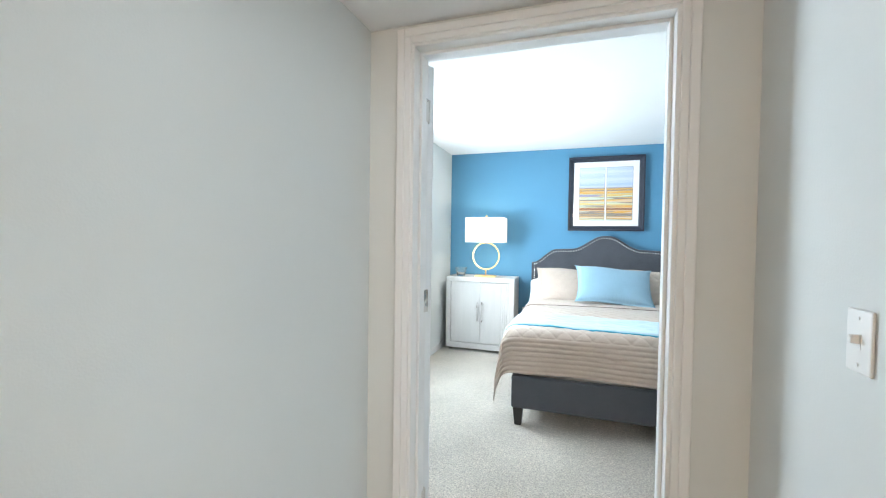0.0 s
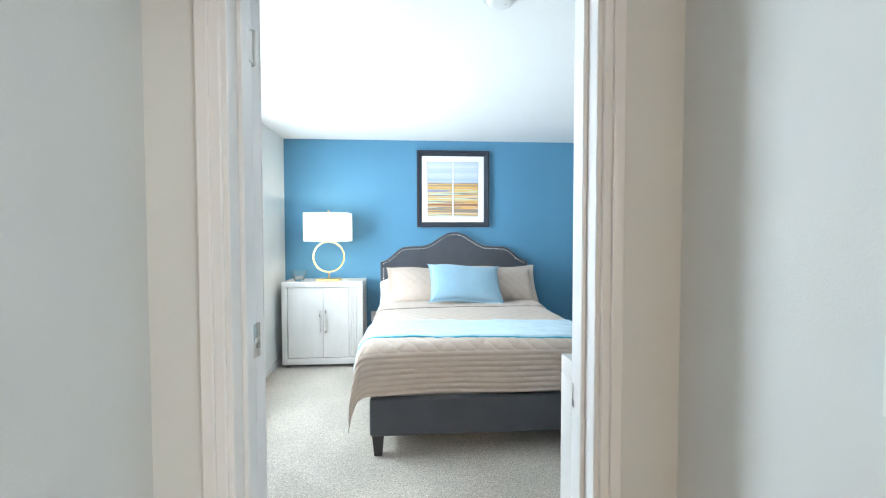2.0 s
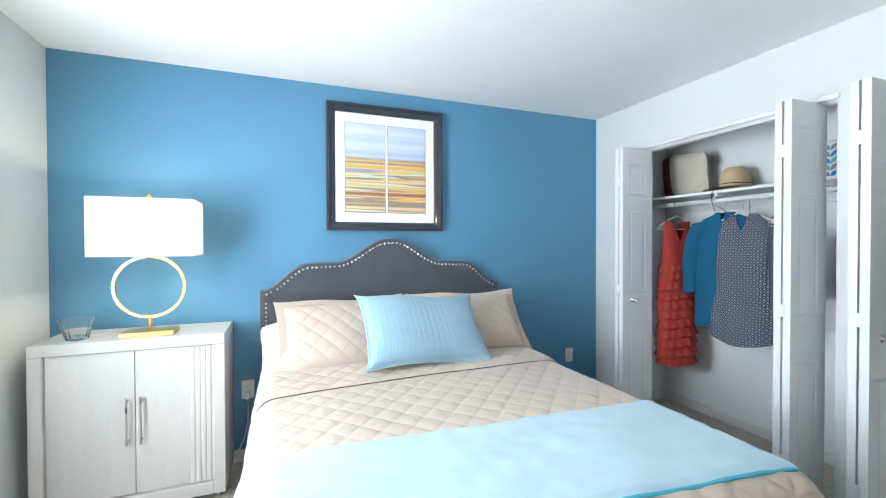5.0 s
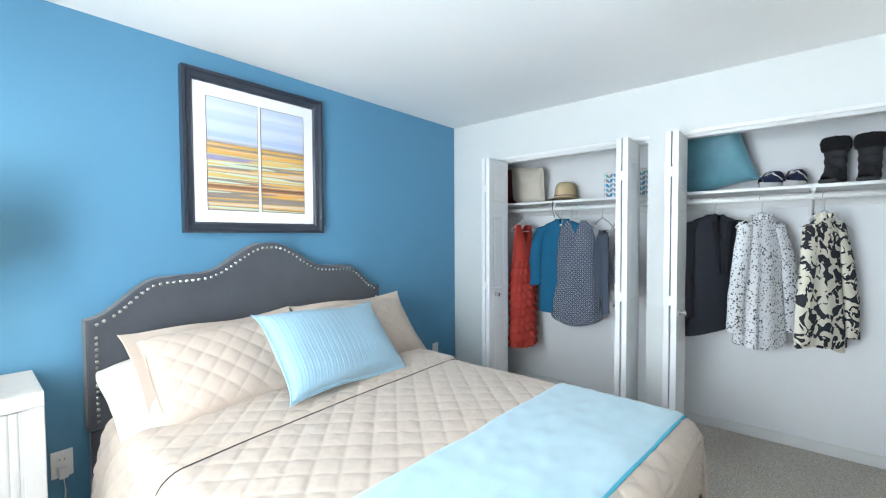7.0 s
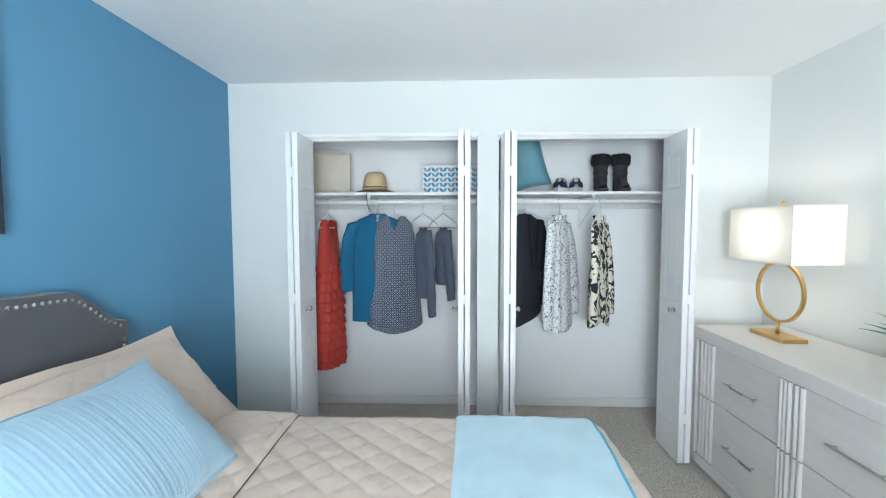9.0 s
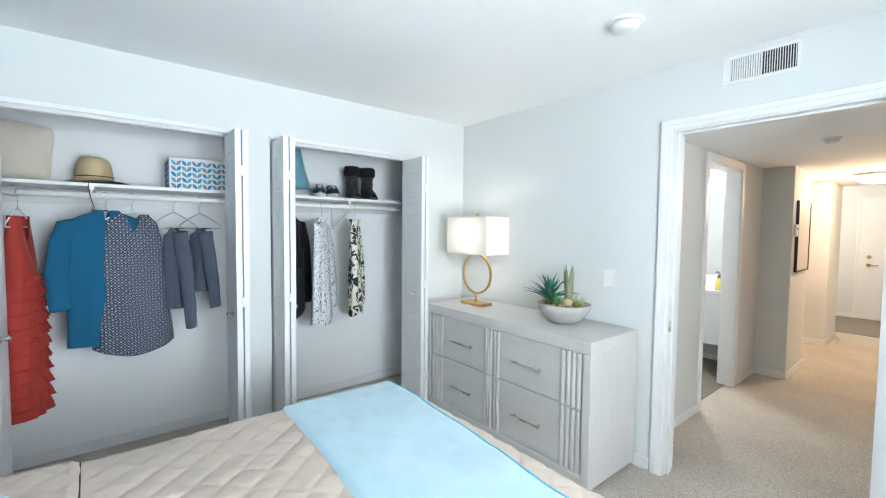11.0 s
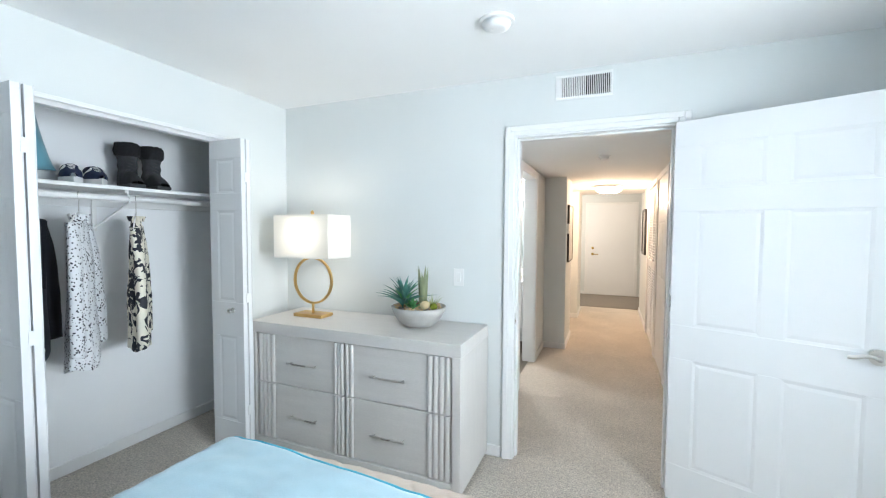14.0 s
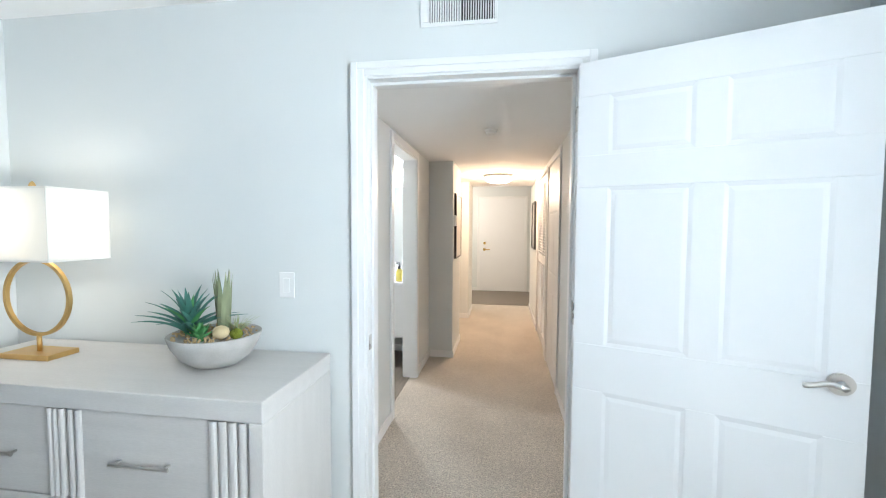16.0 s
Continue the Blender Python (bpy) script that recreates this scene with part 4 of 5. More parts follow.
def hanger(parent, material, w=0.40, drop=0.085, strap=False):
    """A tubular coat hanger in the xz plane; z 0 is the top of the rod."""
    pts = []
    for k in range(13):
        a = math.radians(200 - 230 * k / 12)
        pts.append((0.022 * math.cos(a), 0, 0.014 + 0.022 * math.sin(a)))
    pts = pts[::1]
    top = (0, 0, -0.075)
    hk = tube(bmesh.new(), [(-0.021, 0, 0.006)] + pts[1:] + [(0.008, 0, -0.013), (0.0, 0, -0.03), top], 0.0022, 6)
    part("hook", hk, NICKEL if not strap else material, parent, smooth=True)
    arms = [top, (-w * 0.25, 0, -0.075 - drop * 0.45), (-w * 0.47, 0, -0.075 - drop), (-w * 0.5, 0, -0.075 - drop - 0.012), (-w * 0.46, 0, -0.075 - drop - 0.022), (w * 0.46, 0, -0.075 - drop - 0.022), (w * 0.5, 0, -0.075 - drop - 0.012), (w * 0.47, 0, -0.075 - drop), (w * 0.25, 0, -0.075 - drop * 0.45)]
    part("hanger_frame", tube(bmesh.new(), arms, 0.0042, 8, closed=True), material, parent, smooth=True)


def curve_at(table, t):
    for (a, va), (b, vb) in zip(table, table[1:]):
        if t <= b:
            k = (t - a) / (b - a)
            k = k * k * (3 - 2 * k)
            return va + (vb - va) * k
    return table[-1][1]


def body(top, bottom, wtab, dtab, folds, amp, hem=None, seed=0.0, tiers=0, neck=0.0, nseg=96, nz=60):
    """A hanging garment's body: rings of half-width and half-depth from the shoulders to the hem."""
    def f(a, b):
        th = 2 * math.pi * a
        t = b
        w, d = curve_at(wtab, t), curve_at(dtab, t)
        grow = amp * t ** 0.8
        rip = 1 + grow * math.sin(folds * th + seed + 2.0 * noise.noise(Vector((math.cos(th), math.sin(th), seed)))) * (0.6 + 0.4 * math.sin(3 * th + seed))
        x, y = w * math.cos(th), d * math.sin(th) * rip
        zz = top + (bottom - top) * t
        if hem:
            zz += hem(math.cos(th), math.sin(th)) * t ** 2
        if neck and t < 0.3:
            vee = max(0.0, 1 - abs(math.cos(th)) / neck)
            front = 1.0 if math.sin(th) < 0 else 0.45
            zz -= vee * 0.26 * front * (1 - t / 0.3) * (top - bottom) * 0.55
        if t < 0.12 and not neck:
            zz -= 0.5 * abs(math.cos(th)) * 0.045 * (1 - t / 0.12)
        if tiers:
            ph = (t * tiers + 0.25 * math.sin(2.0 * math.cos(th) + seed)) % 1.0
            if t > 0.30:
                y *= 1 + 0.30 * ph
                x *= 1 + 0.09 * ph
                y += 0.009 * ph * math.sin(16 * th + 7 * math.floor(t * tiers))
        x += 0.008 * noise.noise(Vector((t * 3, seed, math.sin(th))))
        y += 0.008 * noise.noise(Vector((t * 4, th * 0.5, seed + 3)))
        return Vector((x, y, zz))
    bm = sheet(nseg, nz, f, closed_u=True)
    bm.verts.ensure_lookup_table()
    if not neck:
        bm.faces.new([bm.verts[k] for k in range(nseg)][::-1])
    bmesh.ops.recalc_face_normals(bm, faces=bm.faces)
    return bm


def sleeve(pts, r0, r1, seed=0.0, flat=0.55):
    def f(a, b):
        th = 2 * math.pi * a
        i = min(len(pts) - 2, int(b * (len(pts) - 1)))
        k = b * (len(pts) - 1) - i
        p = Vector(pts[i]).lerp(Vector(pts[i + 1]), k)
        r = r0 + (r1 - r0) * b
        r *= 1 + 0.10 * noise.noise(Vector((th, b * 7, seed)))
        return p + Vector((r * math.cos(th), r * flat * math.sin(th), 0.012 * math.sin(th + seed)))
    bm = sheet(28, 36, f, closed_u=True)
    bm.verts.ensure_lookup_table()
    bm.faces.new([bm.verts[k] for k in range(28)][::-1])
    n = len(bm.verts)
    bm.faces.new([bm.verts[k] for k in range(n - 28, n)])
    bmesh.ops.recalc_face_normals(bm, faces=bm.faces)
    return bm


def garment(name, label, category, y, turn, hang_mat, hw=0.40):
    th = thing(name, label, category, (RX, y, RZ - 0.03), turn, "clothes hanging in the closets")
    th.scale = (0.94, 0.94, 0.94)
    hanger(th, hang_mat, hw)
    return th


WHITEP = PLASTIC
BLACKP = mat("black_plastic", (0.02, 0.02, 0.022), 0.4)
RED = mat("coral_red_chiffon", (0.36, 0.026, 0.015), 0.75, vary=0.08, scale=20, grain=0.06, bump=0.2, bump_scale=200, sheen=0.08)
TEAL = mat("teal_blue_knit", (0.005, 0.10, 0.20), 0.9, vary=0.06, scale=12, bump=0.3, bump_scale=400)
NAVYP = pattern("navy_diamond_print", (0.008, 0.018, 0.052), (0.62, 0.66, 0.72), "diamond", 90.0)
SLATE = mat("slate_grey_jersey", (0.075, 0.092, 0.128), 0.9, vary=0.08, scale=12, bump=0.2, bump_scale=300)
NAVY = mat("black_navy_suiting", (0.012, 0.014, 0.022), 0.8, vary=0.1, scale=15, bump=0.15, bump_scale=400)
DOTS = pattern("white_black_speckle_print", (0.70, 0.71, 0.73), (0.03, 0.03, 0.04), "dots", 68.0)
FLORAL = pattern("cream_black_floral_print", (0.72, 0.68, 0.57), (0.02, 0.022, 0.03), "floral", 18.0)

W_TOP = ((0.0, 0.045), (0.07, 0.15), (0.16, 0.185), (0.4, 0.175), (1.0, 0.215))
D_TOP = ((0.0, 0.03), (0.1, 0.05), (0.5, 0.06), (1.0, 0.075))

g = garment("dress", "coral red sleeveless dress with ruffled tiers on a hanger", "dress", 5.500, -10, WHITEP, 0.34)
part("skirt", body(-0.12, -1.25, ((0, 0.115), (0.10, 0.125), (0.3, 0.125), (0.5, 0.15), (1, 0.155)), ((0, 0.035), (0.3, 0.07), (0.6, 0.085), (1, 0.09)), 7, 0.10, seed=0.4, tiers=15, neck=0.62, nz=130), RED, g, smooth=True)
g = garment("cardigan", "teal blue long-sleeved cardigan on a black hanger", "cardigan", 5.14, -80, BLACKP)
part("cardigan_body", body(-0.075, -0.90, ((0, 0.06), (0.07, 0.16), (0.2, 0.19), (1, 0.20)), ((0, 0.035), (0.3, 0.06), (1, 0.07)), 6, 0.10, seed=1.2, neck=0.3), TEAL, g, smooth=True)
for s in (-1, 1):
    part("sleeve", sleeve([(s * 0.165, 0, -0.14), (s * 0.215, -0.01, -0.28), (s * 0.235, -0.02, -0.45), (s * 0.225, -0.03, -0.66)], 0.062, 0.048, 2 + s), TEAL, g, smooth=True)
g = garment("blouse", "navy sleeveless blouse with small diamond print on a white hanger", "blouse", 5.02, -80, WHITEP)
part("blouse_body", body(-0.095, -0.93, ((0, 0.09), (0.08, 0.14), (0.2, 0.16), (0.5, 0.185), (1, 0.215)), ((0, 0.035), (0.3, 0.065), (1, 0.085)), 8, 0.16, hem=lambda c, s: -0.06 * (1 - c * c), seed=2.2, neck=0.5), NAVYP, g, smooth=True)
part("neck_label", boxes((-0.016, 0.016, 0.012, 0.014, -0.165, -0.135)), SHEET, g, "small white neck label")
for y, z1, w0, tn, sd in ((4.81, -0.84, 0.075, -125, 0.3), (4.665, -0.72, 0.072, -130, 1.9)):
    g = garment("sweater", "slate grey long-sleeved top folded over a wire hanger", "sweater", y, tn, NICKEL, 0.30)
    part("sweater_body", body(-0.175, z1 * 0.86, ((0, 0.03), (0.12, 0.07), (0.4, w0), (1, w0 * 0.9)), ((0, 0.03), (0.3, 0.05), (1, 0.045)), 5, 0.14, seed=sd), SLATE, g, smooth=True)
    part("sleeve", sleeve([(0.055, -0.03, -0.21), (0.10, -0.05, -0.45), (0.125, -0.06, z1 * 0.80), (0.135, -0.06, z1)], 0.05, 0.036, sd), SLATE, g, smooth=True)
g = garment("blazer", "black navy tailored blazer on a black hanger", "blazer", 4.08, -44, BLACKP, 0.42)
part("blazer_body", body(-0.08, -0.88, ((0, 0.06), (0.06, 0.17), (0.15, 0.205), (0.5, 0.185), (1, 0.21)), ((0, 0.04), (0.2, 0.075), (1, 0.08)), 4, 0.07, hem=lambda c, s: 0.05 * c, seed=0.8, neck=0.22), NAVY, g, smooth=True)
for s in (-1, 1):
    part("sleeve", sleeve([(s * 0.18, 0, -0.13), (s * 0.225, -0.02, -0.30), (s * 0.24, -0.035, -0.55), (s * 0.235, -0.045, -0.80)], 0.068, 0.05, 3 + s), NAVY, g, smooth=True)
    lp = sheet(4, 18, lambda a, b, s=s: Vector((s * (0.02 + 0.055 * a * (1 - b) + 0.012 * (1 - b)), -0.080 - 0.012 * math.sin(math.pi * a), -0.13 - 0.36 * b)))
    bmesh.ops.solidify(lp, geom=lp.faces[:], thickness=0.003)
    part("lapel", lp, NAVY, g)
g = garment("blouse", "white blouse with scattered black speckles on a hanger", "blouse", 3.835, -40, WHITEP)
part("blouse_body", body(-0.095, -0.93, ((0, 0.06), (0.07, 0.125), (0.2, 0.15), (1, 0.20)), ((0, 0.03), (0.3, 0.045), (1, 0.055)), 9, 0.3, hem=lambda c, s: -0.05 * (1 - c * c), seed=1.7), DOTS, g, smooth=True)
part("ruffle_collar", sheet(80, 5, lambda a, b: Vector(((0.062 + 0.012 * b * math.sin(22 * math.pi * a)) * math.cos(2 * math.pi * a), (0.04 + 0.012 * b * math.sin(22 * math.pi * a)) * math.sin(2 * math.pi * a), -0.125 + 0.035 * b)), closed_u=True), DOTS, g, smooth=True)
for s in (-1, 1):
    part("sleeve", sleeve([(s * 0.12, 0, -0.15), (s * 0.17, -0.02, -0.35), (s * 0.215, -0.03, -0.62), (s * 0.22, -0.03, -0.86)], 0.052, 0.058, 6 + s), DOTS, g, smooth=True)
g = garment("blouse", "cream blouse with bold black floral print on a hanger", "blouse", 3.55, -35, WHITEP)
part("blouse_body", body(-0.10, -0.92, ((0, 0.06), (0.07, 0.115), (0.2, 0.135), (1, 0.20)), ((0, 0.03), (0.3, 0.045), (1, 0.055)), 8, 0.3, hem=lambda c, s: -0.03 * math.sin(3 * c), seed=3.1), FLORAL, g, smooth=True)
part("ruffle_collar", sheet(80, 5, lambda a, b: Vector(((0.062 + 0.012 * b * math.sin(20 * math.pi * a)) * math.cos(2 * math.pi * a), (0.04 + 0.012 * b * math.sin(20 * math.pi * a)) * math.sin(2 * math.pi * a), -0.125 + 0.032 * b)), closed_u=True), FLORAL, g, smooth=True)
for s in (-1, 1):
    part("sleeve", sleeve([(s * 0.11, 0, -0.16), (s * 0.155, -0.02, -0.36), (s * 0.20, -0.03, -0.62), (s * 0.21, -0.03, -0.88)], 0.052, 0.056, 9 + s), FLORAL, g, smooth=True)

# ---- things on the closet shelf ----
SZ = 1.71
CANVAS = mat("cream_canvas", (0.62, 0.57, 0.48), 0.9, vary=0.04, scale=10, bump=0.4, bump_scale=350)
put_pillow("canvas_cushion", "cream canvas tote cushion leaning on the closet shelf", pillow(0.40, 0.36, 0.10, 0.012, "", 40), CANVAS, pose(2.93, 5.56, SZ + 0.165, -12, -8, 78))
put_pillow("red_cushion", "dark red woven cushion behind the cream tote", pillow(0.36, 0.36, 0.09, 0.01, "", 40), mat("dark_red_weave", (0.16, 0.03, 0.025), 0.9, vary=0.15, scale=30, bump=0.5, bump_scale=150), pose(2.99, 5.68, SZ + 0.165, -10, -6, 82))
put_pillow("teal_cushion", "teal blue satin cushion propped on the closet shelf", pillow(0.45, 0.45, 0.17, 0.006, "", 48, ear=0.03), mat("teal_satin", (0.10, 0.26, 0.32), 0.55, vary=0.2, scale=5, bump=0.9, bump_scale=9, sheen=0.3), pose(2.93, 4.13, SZ + 0.235, -16, 13, 72))
hat = thing("straw_hat", "tan straw sun hat with thin dark band", "hat", (2.91, 5.19, SZ))
hat.scale = (1.15, 1.15, 1.1)
STRAW = mat("tan_straw", (0.60, 0.46, 0.28), 0.85, vary=0.06, scale=14, grain=0.15, grain_scale=240, bump=0.5, bump_scale=200)
part("brim", sheet(64, 10, lambda a, b: Vector(((0.085 + 0.098 * b) * math.cos(2 * math.pi * a), (0.075 + 0.098 * b) * math.sin(2 * math.pi * a), 0.030 - 0.024 * b + 0.010 * b * math.sin(4 * math.pi * a + 1) + (0.004 if b == 0 else 0))), closed_u=True), STRAW, hat, smooth=True)
part("crown", sheet(64, 16, lambda a, b: Vector((0.088 * math.cos(2 * math.pi * a) * math.cos(math.pi / 2 * b) ** 0.45 if b < 1 else 0.0, 0.078 * math.sin(2 * math.pi * a) * math.cos(math.pi / 2 * b) ** 0.45 if b < 1 else 0.0, 0.028 + 0.125 * math.sin(math.pi / 2 * b) ** 0.9)), closed_u=True), STRAW, hat, smooth=True)
part("hat_band", tube(bmesh.new(), [(0.089 * math.cos(2 * math.pi * k / 48), 0.079 * math.sin(2 * math.pi * k / 48), 0.045) for k in range(48)], 0.003, 6, closed=True), DARKWOOD, hat, "thin dark cord band")
part("chin_cord", tube(bmesh.new(), [(-0.155, 0.02, 0.004), (-0.178, 0.02, -0.02), (-0.18, 0.015, -0.07), (-0.178, 0.0, -0.13)], 0.0022, 6), DARKWOOD, hat, "dark leather chin cord")

bx = thing("storage_box", "white fabric storage box with blue, teal and grey leaf print", "storage box", (2.935, 4.612, SZ), 0)
BW, BD, BH = 0.42, 0.26, 0.205
part("box_body", boxes((-BD / 2, BD / 2, -BW / 2, BW / 2, 0, BH), bevel=0.006, seg=2), mat("white_box_fabric", (0.74, 0.74, 0.73), 0.85, vary=0.02, bump=0.3, bump_scale=400), bx)
leaf_mats = (mat("bright_blue_print", (0.03, 0.27, 0.52), 0.85), mat("soft_grey_print", (0.26, 0.25, 0.29), 0.85), mat("pale_teal_print", (0.14, 0.42, 0.50), 0.85))
leaf_meshes = {}
for mi, mm in enumerate(leaf_mats):
    for s in (-1, 1):
        q = bmesh.new()
        out = [(0, 0), (0.018, 0.008), (0.026, 0.024), (0.025, 0.036), (0.007, 0.028), (0, 0.014)]
        lo = [q.verts.new((0, s * a, b)) for a, b in out]
        hi = [q.verts.new((-0.0012, s * a, b)) for a, b in out]
        q.faces.new(hi)
        for k in range(6):
            q.faces.new((lo[k], lo[(k + 1) % 6], hi[(k + 1) % 6], hi[k]))
        bmesh.ops.recalc_face_normals(q, faces=q.faces)
        leaf_meshes[(mi, s)] = finish("leaf_print", q, mm)
for c in range(7):
    for r in range(5):
        for s in (-1, 1):
            o = new("leaf_print", leaf_meshes[((c * 2 + r + (s > 0)) % 3, s)])
            o.parent = bx
            o.matrix_local = pose(-BD / 2 - 0.0004, -BW / 2 + 0.030 + c * 0.0585 + s * 0.0012, 0.004 + r * 0.037)
for r in range(5):
    for c in range(4):
        for s in (-1, 1):
            o = new("leaf_print", leaf_meshes[((c * 2 + r + (s > 0)) % 3, s)])
            o.parent = bx
            o.matrix_local = pose(-BD / 2 + 0.030 + c * 0.0585, BW / 2 + 0.0004, 0.004 + r * 0.037, 0, 0, -90)


def sneaker(y, turn):
    th = thing("sneaker", "navy and white low-top sneaker on the closet shelf", "shoe", (2.868, y, SZ), turn, "pair of sneakers")
    th.scale = (1.0, 1.05, 1.25)
    L = 0.27

    def wid(t):
        return 0.034 + 0.014 * math.sin(math.pi * min(1, t * 1.15)) - 0.02 * max(0, t - 0.8) / 0.2
    part("sole", sheet(40, 6, lambda a, b: Vector(((a - 0.5) * L, (b - 0.5) * 2 * wid(a), 0.0)), ), PLASTIC, th)
    s = bmesh.new()
    ring = [(math.cos(2 * math.pi * k / 40), math.sin(2 * math.pi * k / 40)) for k in range(40)]
    lo = [s.verts.new((c * L / 2, q * wid(0.5 + c / 2), 0.0)) for c, q in ring]
    hi = [s.verts.new((c * L / 2 * 1.01, q * wid(0.5 + c / 2) * 1.03, 0.028)) for c, q in ring]
    for k in range(40):
        s.faces.new((lo[k], lo[(k + 1) % 40], hi[(k + 1) % 40], hi[k]))
    s.faces.new(hi)
    part("midsole", s, PLASTIC, th, "thick white midsole")
    up = mat("navy_mesh_fabric", (0.018, 0.028, 0.075), 0.8, vary=0.2, scale=60)

    def top(a):
        return 0.075 if a < 0.12 else 0.080 + 0.01 * math.sin(a * 9) if a < 0.5 else 0.085 - 0.05 * ((a - 0.5) / 0.5) ** 0.8
    part("upper", sheet(36, 20, lambda a, b: Vector(((a - 0.5) * L * 0.97, wid(a) * 0.98 * math.cos(math.pi * b), 0.026 + (top(a) - 0.02) * math.sin(math.pi * b) ** 0.6))), up, th, smooth=True)
    for s2 in (-1, 1):
        part("side_stripe", tube(bmesh.new(), [(-0.06 + 0.11 * k / 8, s2 * (wid(0.3 + 0.4 * k / 8) * 0.98 + 0.001) * (1 - 0.35 * (k / 8) ** 2), 0.040 + 0.035 * (k / 8) ** 1.6) for k in range(9)], 0.0045, 6), PLASTIC, th, "white curved side stripe")
    for k in range(4):
        part("lace", tube(bmesh.new(), [(0.01 + 0.018 * k, 0.018 * math.cos(math.pi * j / 6), 0.075 - 0.008 * k + 0.012 * math.sin(math.pi * j / 6)) for j in range(7)], 0.002, 6), PLASTIC, th)
    return th


sneaker(3.80, 160)
sneaker(3.685, 166)


def boot(y, turn):
    th = thing("boot", "black winter boot with a furry cuff", "boot", (2.87, y, SZ), turn, "pair of winter boots")
    bk = mat("black_suede", (0.030, 0.031, 0.035), 0.85, vary=0.2, scale=30, bump=0.3, bump_scale=120)
    part("sole", boxes((-0.155, 0.075, -0.044, 0.044, 0, 0.025), bevel=0.012, seg=3), mat("dark_rubber", (0.03, 0.032, 0.035), 0.7), th)
    part("vamp", sheet(32, 18, lambda a, b: Vector((0.07 - 0.222 * b, 0.043 * (1 - 0.25 * b ** 4) * math.cos(math.pi * a), 0.022 + (0.125 - 0.075 * b ** 0.9 - 0.03 * b ** 5) * math.sin(math.pi * a) ** 0.6))), bk, th, smooth=True)
    part("shaft", sheet(36, 24, lambda a, b: Vector((0.018 + (0.054 + 0.004 * math.sin(24 * b)) * math.cos(2 * math.pi * a), (0.047 + 0.004 * b + 0.002 * math.sin(24 * b)) * math.sin(2 * math.pi * a), 0.03 + 0.19 * b)), closed_u=True), bk, th, smooth=True)
    fur = sheet(60, 22, lambda a, b: Vector((0.018, 0, 0.24)) + Vector(((0.058 + 0.016 * math.cos(2 * math.pi * b)) * math.cos(2 * math.pi * a), (0.052 + 0.016 * math.cos(2 * math.pi * b)) * math.sin(2 * math.pi * a), 0.042 * math.sin(2 * math.pi * b))) * (1 + 0.10 * noise.noise(Vector((a * 40, b * 14, y)))), closed_u=True)
    part("fur_cuff", fur, mat("black_faux_fur", (0.010, 0.010, 0.012), 0.95, bump=1.0, bump_scale=160), th, "fluffy black fur cuff", True)
    for k in range(5):
        part("lace", tube(bmesh.new(), [(-0.045 + 0.006 * k, -0.022, 0.10 + 0.022 * k), (-0.053 + 0.006 * k, 0.0, 0.108 + 0.022 * k), (-0.045 + 0.006 * k, 0.022, 0.116 + 0.022 * k)], 0.0022, 6), BLACKP, th)
    return th


boot(3.505, -14)
boot(3.36, -10)

# ---- planter on the dresser ----
bowl = thing("planter_bowl", "grey concrete bowl of artificial succulents on the dresser", "planter", (1.225, 2.80, 0.862))
bowl.scale = (1.04, 1.0, 1.0)
part("bowl", lathe(bmesh.new(), [(0.06, 0.0), (0.085, 0.004), (0.125, 0.035), (0.155, 0.085), (0.168, 0.125), (0.163, 0.128), (0.156, 0.115), (0.02, 0.113)], 56), mat("pale_grey_concrete", (0.43, 0.415, 0.39), 0.8, vary=0.08, scale=14, grain=0.06, bump=0.2, bump_scale=80), bowl, smooth=True)
GRAVEL = mat("tan_gravel", (0.50, 0.36, 0.20), 0.85, vary=0.25, scale=60)
pb = bmesh.new()
for k in range(300):
    a, r = random.uniform(0, 6.283), 0.150 * math.sqrt(random.random())
    bmesh.ops.create_icosphere(pb, subdivisions=1, radius=random.uniform(0.0035, 0.0068), matrix=Matrix.Translation((r * math.cos(a), r * math.sin(a), 0.124 + 0.010 * (1 - r / 0.15) + random.uniform(-0.004, 0.006))))
part("gravel", pb, GRAVEL, bowl, "small tan pebbles", kind="stuff")


def blade(base, az, length, lean, width, droop, thick=0.006):
    """A tapered succulent leaf that rises and curves over."""
    ca, sa = math.cos(az), math.sin(az)
    pts = []
    for k in range(9):
        t = k / 8
        rr = length * (math.sin(lean) * t + droop * t * t)
        zz = length * (math.cos(lean) * t - droop * 0.9 * t * t)
        pts.append((rr, zz, width * (1 - t ** 1.6) * (0.7 + 0.6 * t * (1 - t) * 2) + 0.0006))
    bm = bmesh.new()
    rows = []
    for rr, zz, w in pts:
        c = Vector(base) + Vector((rr * ca, rr * sa, zz))
        side = Vector((-sa, ca, 0))
        rows.append([bm.verts.new(c + side * w + Vector((0, 0, 0.35 * w))), bm.verts.new(c + Vector((0, 0, -0.1 * w))), bm.verts.new(c - side * w + Vector((0, 0, 0.35 * w))), bm.verts.new(c + Vector((0, 0, -thick * (w / width + 0.1))))])
    for A, B in zip(rows, rows[1:]):
        for j in range(4):
            bm.faces.new((A[j], A[(j + 1) % 4], B[(j + 1) % 4], B[j]))
    bm.faces.new(rows[-1])
    bmesh.ops.recalc_face_normals(bm, faces=bm.faces)
    return bm


